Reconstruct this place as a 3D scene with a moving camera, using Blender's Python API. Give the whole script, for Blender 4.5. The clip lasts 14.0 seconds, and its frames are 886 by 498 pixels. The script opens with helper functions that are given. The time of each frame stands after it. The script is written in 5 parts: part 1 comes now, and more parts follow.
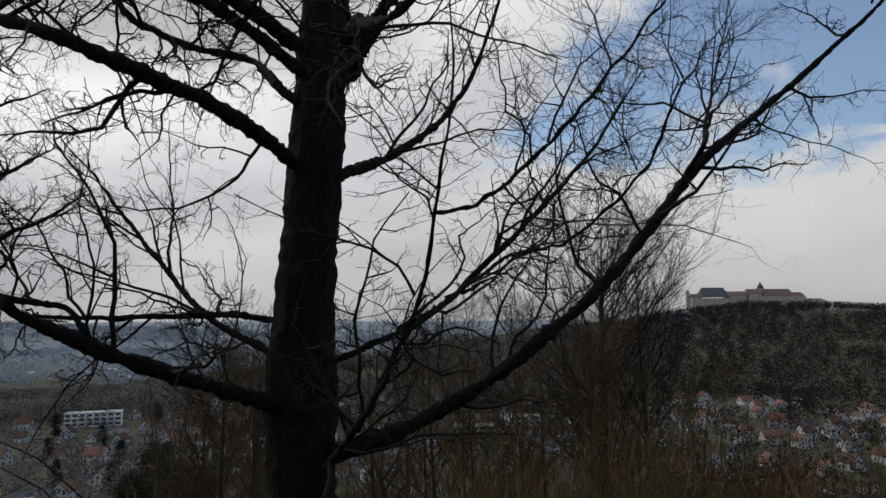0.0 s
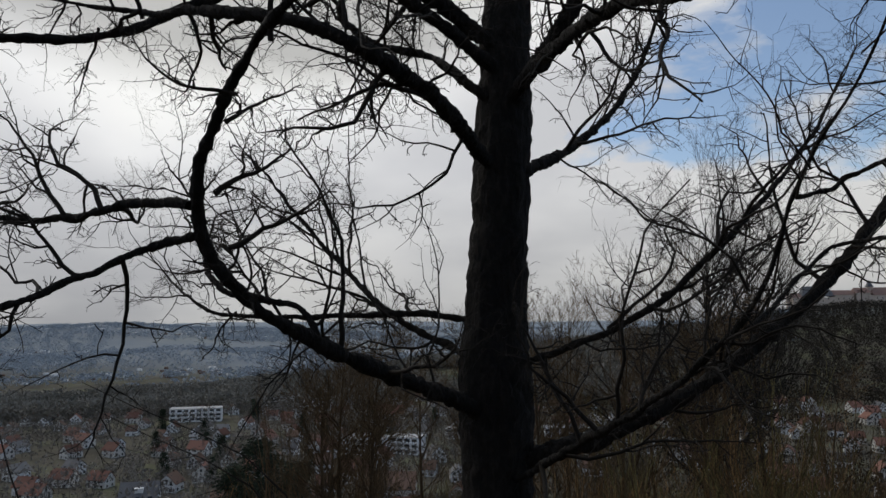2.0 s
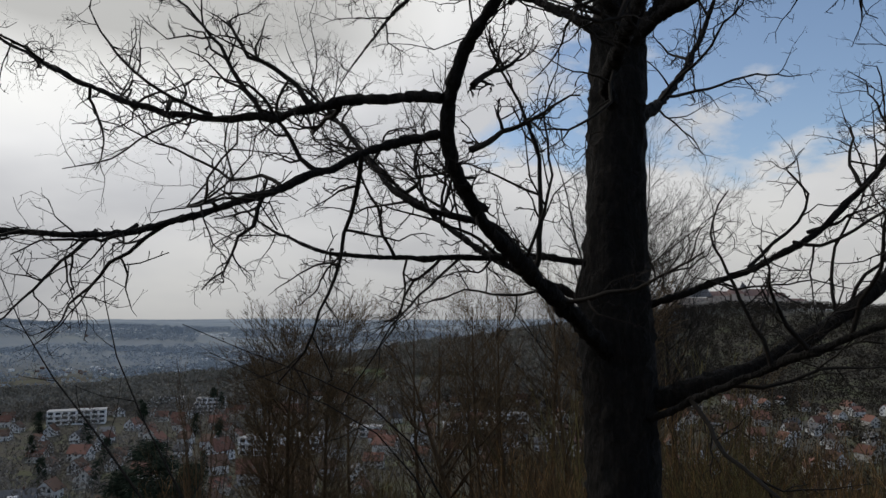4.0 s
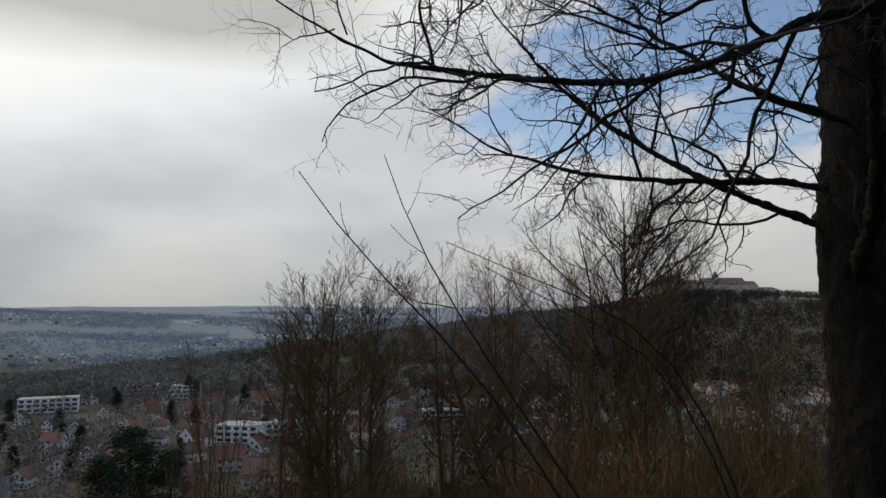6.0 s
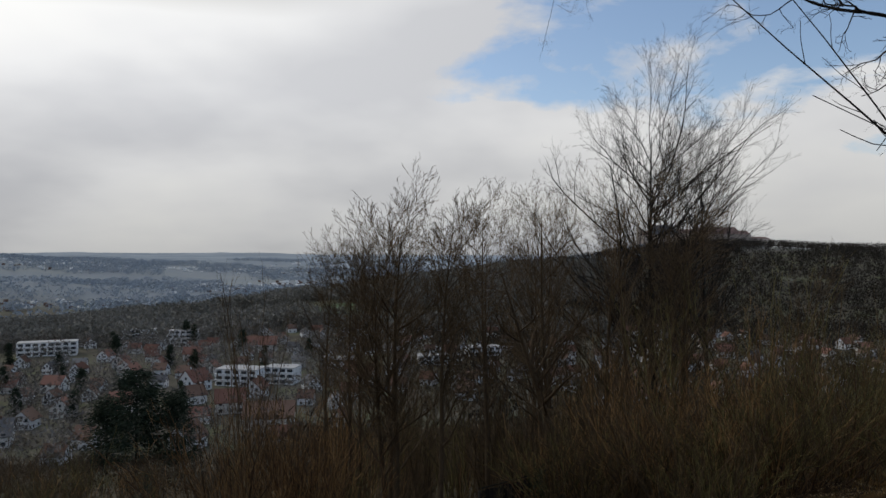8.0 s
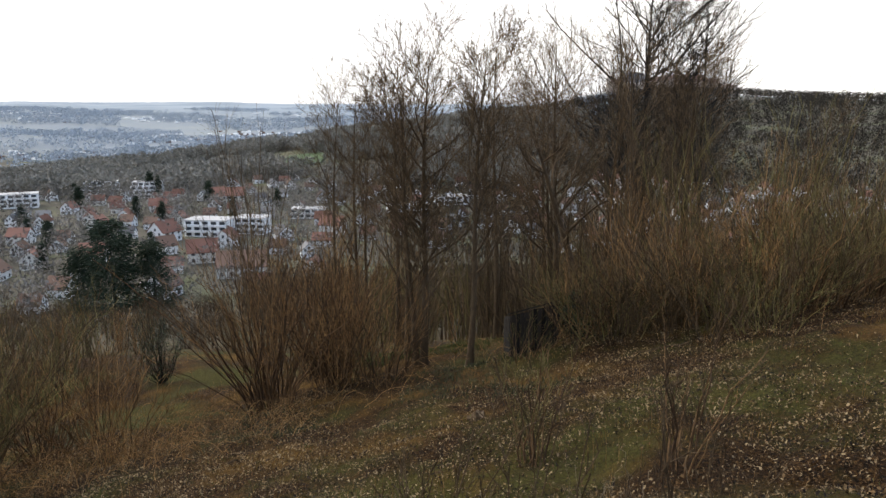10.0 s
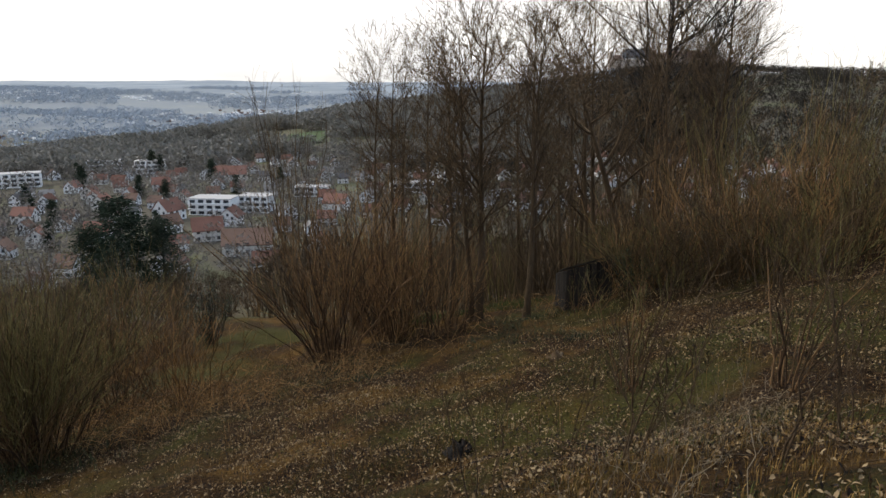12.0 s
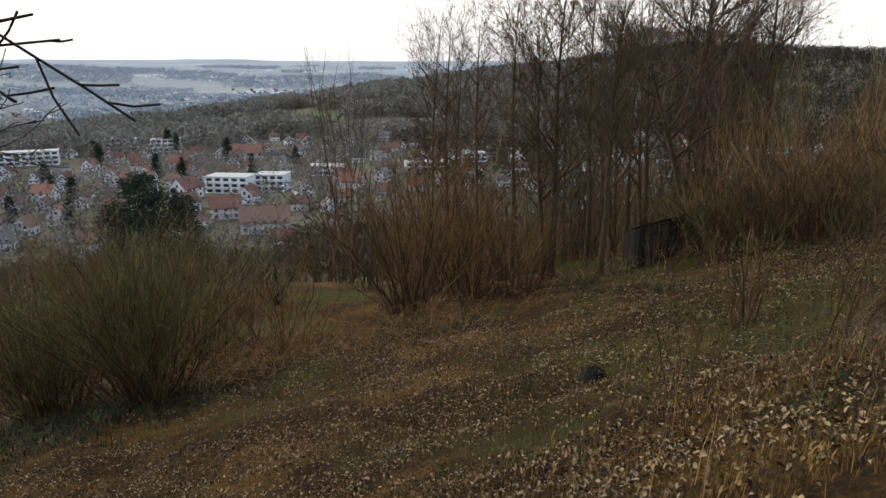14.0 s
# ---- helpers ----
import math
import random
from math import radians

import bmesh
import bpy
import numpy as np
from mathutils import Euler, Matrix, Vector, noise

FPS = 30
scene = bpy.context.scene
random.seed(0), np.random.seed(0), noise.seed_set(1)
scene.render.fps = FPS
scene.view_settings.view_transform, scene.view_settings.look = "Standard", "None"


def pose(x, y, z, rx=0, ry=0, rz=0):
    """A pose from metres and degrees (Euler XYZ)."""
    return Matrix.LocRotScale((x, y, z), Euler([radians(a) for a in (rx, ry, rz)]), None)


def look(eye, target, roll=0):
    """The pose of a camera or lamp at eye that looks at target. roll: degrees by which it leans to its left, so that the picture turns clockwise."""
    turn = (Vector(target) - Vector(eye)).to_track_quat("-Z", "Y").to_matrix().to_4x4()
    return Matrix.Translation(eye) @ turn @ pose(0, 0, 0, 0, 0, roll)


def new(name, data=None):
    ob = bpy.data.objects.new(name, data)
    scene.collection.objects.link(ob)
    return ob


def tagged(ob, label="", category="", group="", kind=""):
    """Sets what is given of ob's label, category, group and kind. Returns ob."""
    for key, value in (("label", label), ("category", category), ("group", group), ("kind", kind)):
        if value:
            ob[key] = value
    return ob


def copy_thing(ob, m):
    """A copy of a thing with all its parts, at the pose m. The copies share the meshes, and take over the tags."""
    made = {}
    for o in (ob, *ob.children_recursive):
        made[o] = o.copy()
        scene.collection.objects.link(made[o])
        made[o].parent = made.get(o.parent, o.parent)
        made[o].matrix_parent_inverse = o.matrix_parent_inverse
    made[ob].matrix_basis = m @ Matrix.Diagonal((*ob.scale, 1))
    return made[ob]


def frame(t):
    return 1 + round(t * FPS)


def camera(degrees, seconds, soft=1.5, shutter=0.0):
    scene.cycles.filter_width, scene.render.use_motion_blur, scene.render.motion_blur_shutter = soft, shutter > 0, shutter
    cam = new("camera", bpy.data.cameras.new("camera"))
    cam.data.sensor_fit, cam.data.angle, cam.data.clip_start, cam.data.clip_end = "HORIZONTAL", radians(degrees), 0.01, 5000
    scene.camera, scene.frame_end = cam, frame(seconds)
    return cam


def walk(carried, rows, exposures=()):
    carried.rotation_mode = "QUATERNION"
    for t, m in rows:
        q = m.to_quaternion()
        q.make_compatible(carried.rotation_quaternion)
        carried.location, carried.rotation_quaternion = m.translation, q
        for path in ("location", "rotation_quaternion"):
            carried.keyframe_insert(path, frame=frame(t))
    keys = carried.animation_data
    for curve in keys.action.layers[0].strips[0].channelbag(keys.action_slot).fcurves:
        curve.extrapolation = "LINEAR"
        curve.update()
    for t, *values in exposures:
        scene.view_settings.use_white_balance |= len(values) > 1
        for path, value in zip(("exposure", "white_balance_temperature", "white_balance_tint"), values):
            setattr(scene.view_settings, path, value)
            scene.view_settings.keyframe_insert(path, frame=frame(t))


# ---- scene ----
cam = camera(65.0, 14.0)
PATH = [
    (0.0, (-0.000, 0.000, 1.550), (-0.000, 4.974, 2.064), -0.37),
    (0.5, (-0.090, 0.130, 1.633), (-0.187, 5.103, 2.148), -0.31),
    (1.0, (-0.243, 0.226, 1.702), (-0.716, 5.177, 2.221), -0.30),
    (1.5, (-0.481, 0.276, 1.623), (-1.086, 5.212, 2.141), -0.05),
    (2.0, (-0.867, 0.144, 1.545), (-1.469, 5.080, 2.066), -0.34),
    (2.2, (-1.025, 0.063, 1.508), (-1.649, 4.997, 2.027), -0.39),
    (4.3, (-2.843, 0.303, 1.072), (-2.663, 5.274, 1.578), -0.12),
    (4.5, (-3.025, 0.270, 1.035), (-2.835, 5.237, 1.569), -0.12),
    (5.0, (-3.532, 0.187, 0.901), (-3.321, 5.155, 1.422), -0.10),
    (5.5, (-4.016, 0.391, 0.787), (-3.740, 5.358, 1.293), -0.01),
    (6.0, (-4.553, 0.593, 0.666), (-4.266, 5.567, 1.085), -0.05),
    (6.5, (-5.247, 0.788, 0.478), (-4.984, 5.776, 0.702), -0.37),
    (7.0, (-5.930, 0.930, 0.450), (-5.656, 5.925, 0.541), 0.43),
    (7.2, (-6.120, 0.985, 0.400), (-5.890, 5.981, 0.518), 0.60),
    (9.3, (-7.753, 1.665, -0.325), (-7.190, 6.599, -0.902), 0.07),
    (9.5, (-7.968, 1.743, -0.398), (-7.405, 6.655, -1.138), 0.19),
    (10.0, (-8.483, 1.932, -0.549), (-7.911, 6.794, -1.565), 0.23),
    (10.5, (-8.766, 1.858, -0.669), (-8.211, 6.698, -1.794), 0.39),
    (11.0, (-9.143, 1.727, -0.771), (-8.586, 6.559, -1.929), 0.25),
    (11.5, (-9.651, 1.584, -0.907), (-9.090, 6.414, -2.074), 0.23),
    (12.0, (-10.201, 1.396, -1.043), (-9.638, 6.226, -2.208), -0.00),
    (12.5, (-10.812, 1.222, -1.188), (-10.241, 6.050, -2.355), -0.06),
    (13.0, (-11.336, 1.088, -1.357), (-10.796, 5.912, -2.554), -0.11),
    (13.5, (-11.819, 0.895, -1.484), (-11.317, 5.708, -2.741), -0.00),
    (14.0, (-12.230, 0.778, -1.538), (-11.752, 5.582, -2.838), 0.09),
]
EXPOSURES = [(0.0, 0.0, 6500, 10), (7.2, 0.05, 6500, 10), (9.3, 0.4, 6550, 10), (9.6, 0.75, 6600, 11), (10.0, 1.6, 6750, 11), (10.5, 1.25, 6850, 11), (11.0, 1.42, 6850, 11), (12.0, 1.22, 6850, 11), (14.0, 1.3, 6850, 11)]
walk(cam, [(t, look(eye, target, roll)) for t, eye, target, roll in PATH], EXPOSURES)

# ---- light, sky, exposure ----
SUN_AZ, SUN_EL = radians(-58), radians(42)      # the veiled sun stands high over the valley
sun_way = Vector((math.sin(SUN_AZ) * math.cos(SUN_EL), math.cos(SUN_AZ) * math.cos(SUN_EL), math.sin(SUN_EL)))
sun = new("sun", bpy.data.lights.new("sun", "SUN"))
sun.data.energy, sun.data.angle, sun.data.color = 0.9, radians(12), (1.0, 0.95, 0.88)
sun.matrix_world = look((0, 0, 60), tuple(Vector((0, 0, 60)) - sun_way))


def node(tree, kind, **values):
    n = tree.nodes.new(kind)
    for key, value in values.items():
        if key in n.inputs:
            n.inputs[key].default_value = value
        else:
            setattr(n, key, value)
    return n


def mathn(tree, op, a, b=0.0, c=0.0):
    n = tree.nodes.new("ShaderNodeMath")
    n.operation = op
    for i, v in enumerate((a, b, c)):
        if isinstance(v, (int, float)):
            n.inputs[i].default_value = v
        else:
            tree.links.new(v, n.inputs[i])
    return n.outputs[0]


def ramp(tree, fac, stops):
    n = tree.nodes.new("ShaderNodeValToRGB")
    while len(n.color_ramp.elements) < len(stops):
        n.color_ramp.elements.new(0.5)
    for e, (p, c) in zip(n.color_ramp.elements, stops):
        e.position, e.color = p, (*c, 1) if len(c) == 3 else c
    tree.links.new(fac, n.inputs[0])
    return n.outputs[0]


def mixc(tree, fac, a, b, blend="MIX"):
    n = tree.nodes.new("ShaderNodeMix")
    n.data_type, n.blend_type = "RGBA", blend
    for slot, v in ((0, fac), (6, a), (7, b)):
        if isinstance(v, (int, float)):
            n.inputs[slot].default_value = v
        elif isinstance(v, tuple):
            n.inputs[slot].default_value = (*v, 1)
        else:
            tree.links.new(v, n.inputs[slot])
    return n.outputs[2]


world = bpy.data.worlds.new("sky")
scene.world = world
world.use_nodes = True
wt = world.node_tree
wt.nodes.clear()
sky = node(wt, "ShaderNodeTexSky")
sky.sky_type, sky.sun_disc, sky.sun_elevation, sky.sun_rotation = "NISHITA", False, SUN_EL, SUN_AZ
coord = node(wt, "ShaderNodeTexCoord")
sep = node(wt, "ShaderNodeSeparateXYZ")
wt.links.new(coord.outputs["Generated"], sep.inputs[0])
lift = mathn(wt, "ADD", mathn(wt, "MAXIMUM", sep.outputs[2], 0.0), 0.30)
flat = node(wt, "ShaderNodeCombineXYZ")
wt.links.new(mathn(wt, "DIVIDE", sep.outputs[0], lift), flat.inputs[0])
wt.links.new(mathn(wt, "DIVIDE", sep.outputs[1], lift), flat.inputs[1])


def sky_noise(scale, detail, rough, shift, distort=0.0):
    n = node(wt, "ShaderNodeTexNoise", Scale=scale, Detail=detail, Roughness=rough, Distortion=distort)
    o = node(wt, "ShaderNodeVectorMath")
    o.operation = "ADD"
    o.inputs[1].default_value = shift
    wt.links.new(flat.outputs[0], o.inputs[0])
    wt.links.new(o.outputs[0], n.inputs["Vector"])
    return n.outputs["Fac"]


clouds = sky_noise(1.25, 10.0, 0.58, (3.1, 0.4, 1.7), 0.2)
shade = sky_noise(0.9, 5.0, 0.45, (7.4, 2.2, 0.3))
toward = node(wt, "ShaderNodeVectorMath")
toward.operation = "DOT_PRODUCT"
toward.inputs[1].default_value = Vector((-0.42, 0.68, 0.60))     # the brightest part of the cloud deck
wt.links.new(coord.outputs["Generated"], toward.inputs[0])
near_sun = mathn(wt, "MAXIMUM", toward.outputs["Value"], 0.0)
# thick cloud towards the veiled sun, breaking up away from it, closed near the horizon
low = mathn(wt, "SUBTRACT", 1.0, mathn(wt, "MINIMUM", mathn(wt, "MULTIPLY", mathn(wt, "MAXIMUM", sep.outputs[2], 0.0), 4.6), 1.0))
cover = mathn(wt, "ADD", clouds, mathn(wt, "MULTIPLY", mathn(wt, "POWER", near_sun, 4.0), 0.40))
aside = mathn(wt, "MULTIPLY", mathn(wt, "MAXIMUM", sep.outputs[0], 0.0), mathn(wt, "SUBTRACT", 1.0, low))
cover = mathn(wt, "SUBTRACT", cover, mathn(wt, "MULTIPLY", aside, 0.17))
cover = mathn(wt, "ADD", cover, mathn(wt, "MULTIPLY", mathn(wt, "POWER", low, 0.7), 0.30))
mask = ramp(wt, cover, [(0.50, (0, 0, 0)), (0.575, (1, 1, 1))])
cloud_colour = ramp(wt, shade, [(0.34, (0.62, 0.63, 0.655)), (0.48, (0.82, 0.825, 0.83)), (0.60, (0.92, 0.92, 0.90))])
# a darker bank of cloud high over the valley
bank = mathn(wt, "ADD", sep.outputs[2], mathn(wt, "MULTIPLY", mathn(wt, "SUBTRACT", shade, 0.5), 0.22))
bank = mathn(wt, "MULTIPLY", ramp(wt, bank, [(0.31, (0, 0, 0)), (0.39, (1, 1, 1))]), ramp(wt, mathn(wt, "ADD", sep.outputs[0], 0.5), [(0.35, (1, 1, 1)), (0.52, (0, 0, 0))]))
glow = mathn(wt, "ADD", 0.85, mathn(wt, "MULTIPLY", mathn(wt, "POWER", near_sun, 6.0), 0.30))
glow = mathn(wt, "MULTIPLY", glow, mathn(wt, "SUBTRACT", 1.0, mathn(wt, "MULTIPLY", low, 0.40)))
glow = mathn(wt, "MULTIPLY", glow, mathn(wt, "SUBTRACT", 1.0, mathn(wt, "MULTIPLY", bank, 0.48)))
lit = node(wt, "ShaderNodeVectorMath")
lit.operation = "SCALE"
wt.links.new(cloud_colour, lit.inputs[0])
wt.links.new(glow, lit.inputs["Scale"])
blue = node(wt, "ShaderNodeVectorMath")
blue.operation = "SCALE"
blue.inputs["Scale"].default_value = 0.125
wt.links.new(sky.outputs[0], blue.inputs[0])
dome = node(wt, "ShaderNodeBackground", Strength=1.0)
wt.links.new(mixc(wt, mask, blue.outputs[0], lit.outputs[0]), dome.inputs[0])
wout = node(wt, "ShaderNodeOutputWorld")
wt.links.new(dome.outputs[0], wout.inputs[0])


# ---- materials ----
def material(name, colours, scale=3.0, fine=40.0, rough=0.85, bump=0.3, spread=0.5, metal=0.0, grain=(1, 1, 1), detail=6.0, bump_scale=None, vary=0.0, island=0.0):
    """A surface with colour varied at a broad and a fine scale, and relief from the fine one. Colours run dark to light."""
    m = bpy.data.materials.new(name)
    m.use_nodes = True
    t = m.node_tree
    bsdf = t.nodes["Principled BSDF"]
    bsdf.inputs["Roughness"].default_value, bsdf.inputs["Metallic"].default_value = rough, metal
    bsdf.inputs["Specular IOR Level"].default_value = 0.25
    tc = node(t, "ShaderNodeNewGeometry")
    mp = node(t, "ShaderNodeVectorMath")
    mp.operation = "MULTIPLY"
    mp.inputs[1].default_value = grain
    t.links.new(tc.outputs["Position"], mp.inputs[0])
    broad = node(t, "ShaderNodeTexNoise", Scale=scale, Detail=detail, Roughness=0.6)
    small = node(t, "ShaderNodeTexNoise", Scale=fine, Detail=4.0, Roughness=0.65)
    t.links.new(mp.outputs[0], broad.inputs["Vector"])
    t.links.new(mp.outputs[0], small.inputs["Vector"])
    fac = mathn(t, "ADD", mathn(t, "MULTIPLY", broad.outputs["Fac"], 1 - spread), mathn(t, "MULTIPLY", small.outputs["Fac"], spread))
    if vary:
        info = node(t, "ShaderNodeObjectInfo")
        fac = mathn(t, "ADD", fac, mathn(t, "MULTIPLY", mathn(t, "SUBTRACT", info.outputs["Random"], 0.5), vary))
    if island:
        fac = mathn(t, "ADD", fac, mathn(t, "MULTIPLY", mathn(t, "SUBTRACT", tc.outputs["Random Per Island"], 0.5), island))
    n = len(colours)
    t.links.new(ramp(t, fac, [(0.3 + 0.4 * i / max(n - 1, 1), c) for i, c in enumerate(colours)]), bsdf.inputs["Base Color"])
    if bump:
        b = node(t, "ShaderNodeBump", Strength=bump, Distance=0.05 if bump_scale is None else bump_scale)
        t.links.new(small.outputs["Fac"], b.inputs["Height"])
        t.links.new(b.outputs[0], bsdf.inputs["Normal"])
    return m


M = {}
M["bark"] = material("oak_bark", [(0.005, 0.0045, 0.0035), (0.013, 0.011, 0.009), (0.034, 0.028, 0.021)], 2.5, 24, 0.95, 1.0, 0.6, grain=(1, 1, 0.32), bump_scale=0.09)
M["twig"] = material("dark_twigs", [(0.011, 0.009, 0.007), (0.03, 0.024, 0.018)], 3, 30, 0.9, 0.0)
M["ash"] = material("grey_brown_bark", [(0.034, 0.021, 0.010), (0.072, 0.046, 0.023), (0.125, 0.085, 0.046)], 2, 20, 0.92, 0.5, grain=(1, 1, 0.3))
M["ashtwig"] = material("grey_brown_twigs", [(0.050, 0.032, 0.015), (0.14, 0.092, 0.046)], 1.2, 12, 0.9, 0.0, island=0.6)
M["hazel"] = material("brown_hazel_stems", [(0.066, 0.034, 0.011), (0.17, 0.092, 0.031), (0.32, 0.185, 0.072)], 0.8, 9, 0.85, 0.0, island=0.75)
M["hazel_stem"] = material("red_brown_hazel_bark", [(0.040, 0.021, 0.009), (0.095, 0.051, 0.021), (0.17, 0.098, 0.043)], 3.0, 20, 0.85, 0.0, island=0.6)
M["meadow"] = material("pale_green_meadow", [(0.045, 0.072, 0.030), (0.075, 0.105, 0.048)], 0.05, 0.8, 0.95, 0.0)
M["willow"] = material("olive_green_stems", [(0.050, 0.040, 0.012), (0.115, 0.092, 0.028), (0.19, 0.155, 0.055)], 0.8, 9, 0.85, 0.0, island=0.7)
M["straw"] = material("dry_straw_grass", [(0.062, 0.034, 0.008), (0.155, 0.090, 0.024), (0.26, 0.160, 0.050)], 0.5, 5, 0.9, 0.0, island=0.6)
M["green_blade"] = material("green_grass", [(0.034, 0.044, 0.009), (0.088, 0.100, 0.022)], 0.6, 5, 0.8, 0.0, island=0.6)
M["herb"] = material("dark_green_herbs", [(0.014, 0.016, 0.004), (0.040, 0.044, 0.012)], 0.6, 5, 0.8, 0.0, island=0.6)
M["leaf"] = material("fallen_leaves", [(0.009, 0.0045, 0.0016), (0.040, 0.020, 0.0062), (0.100, 0.054, 0.018), (0.165, 0.101, 0.042), (0.275, 0.200, 0.108)], 0.7, 9, 0.75, 0.0, island=0.62)
M["conifer"] = material("conifer_needles", [(0.012, 0.022, 0.012), (0.035, 0.05, 0.028)], 1.0, 8, 0.9, 0.0, island=0.5)
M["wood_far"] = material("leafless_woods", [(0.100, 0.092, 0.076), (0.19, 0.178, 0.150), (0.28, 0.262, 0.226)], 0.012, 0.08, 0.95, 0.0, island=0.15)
# garden trees in a lighter grey that includes some haze over the town
M["wood_town"] = material("hazy_grey_garden_trees", [(0.075, 0.066, 0.055), (0.17, 0.153, 0.132), (0.29, 0.265, 0.234)], 0.02, 0.12, 0.95, 0.0, island=0.2)
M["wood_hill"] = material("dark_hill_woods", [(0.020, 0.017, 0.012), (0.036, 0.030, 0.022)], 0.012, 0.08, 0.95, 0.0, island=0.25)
M["cane"] = material("pale_dead_canes", [(0.085, 0.060, 0.034), (0.21, 0.163, 0.105)], 2, 20, 0.85, 0.0, island=0.7)
# pale blue-grey twigs: haze over the basin is painted into this colour
M["wood_hazed"] = material("hazed_leafless_woods", [(0.275, 0.315, 0.355), (0.32, 0.36, 0.40)], 0.012, 0.08, 0.95, 0.0, island=0.1)
M["wood_brown"] = material("brown_leafless_thicket", [(0.046, 0.030, 0.016), (0.088, 0.061, 0.034)], 0.02, 0.4, 0.95, 0.0, island=0.4)
M["plaster"] = material("pale_house_plaster", [(0.52, 0.50, 0.45), (0.72, 0.70, 0.66)], 0.15, 2.5, 0.9, 0.1, vary=0.5)
M["white"] = material("white_render", [(0.66, 0.66, 0.65), (0.82, 0.82, 0.81)], 0.2, 2.5, 0.85, 0.05)
M["red_tile"] = material("faded_red_roof_tiles", [(0.125, 0.062, 0.046), (0.23, 0.118, 0.090)], 0.2, 3.0, 0.9, 0.3, vary=0.5)
M["grey_tile"] = material("grey_roof_tiles", [(0.08, 0.08, 0.085), (0.2, 0.195, 0.19)], 0.2, 3.0, 0.85, 0.3, vary=0.5)
M["brown_tile"] = material("brown_roof_tiles", [(0.104, 0.060, 0.044), (0.176, 0.112, 0.084)], 0.2, 3.0, 0.9, 0.3, vary=0.4)
M["flat_roof"] = material("pale_gravel_roof", [(0.35, 0.34, 0.33), (0.5, 0.5, 0.5)], 0.3, 5, 0.95, 0.1)
M["pane"] = material("dark_window_glass", [(0.03, 0.035, 0.04), (0.06, 0.065, 0.07)], 0.3, 2, 0.15, 0.0)
M["sandstone"] = material("castle_sandstone", [(0.40, 0.33, 0.275), (0.56, 0.48, 0.41)], 0.05, 0.8, 0.95, 0.2)
M["castle_roof"] = material("castle_tiles", [(0.15, 0.10, 0.088), (0.23, 0.155, 0.135)], 0.1, 1.5, 0.9, 0.2)
M["slate"] = material("castle_slate", [(0.085, 0.088, 0.095), (0.145, 0.148, 0.158)], 0.1, 1.5, 0.8, 0.2)
M["shed"] = material("weathered_dark_boards", [(0.011, 0.009, 0.007), (0.036, 0.028, 0.021)], 2, 18, 0.95, 0.6, grain=(1, 1, 0.15), vary=0.5)
M["felt"] = material("mossy_roof_felt", [(0.014, 0.012, 0.009), (0.035, 0.03, 0.022)], 1.5, 14, 0.95, 0.3)
M["ivy"] = material("dark_glossy_evergreen_leaves", [(0.008, 0.014, 0.006), (0.025, 0.038, 0.014), (0.055, 0.072, 0.028)], 2.0, 14, 0.45, 0.0, island=0.6)
M["cut_wood"] = material("pale_cut_wood", [(0.12, 0.085, 0.05), (0.27, 0.20, 0.13)], 4, 40, 0.9, 0.4)


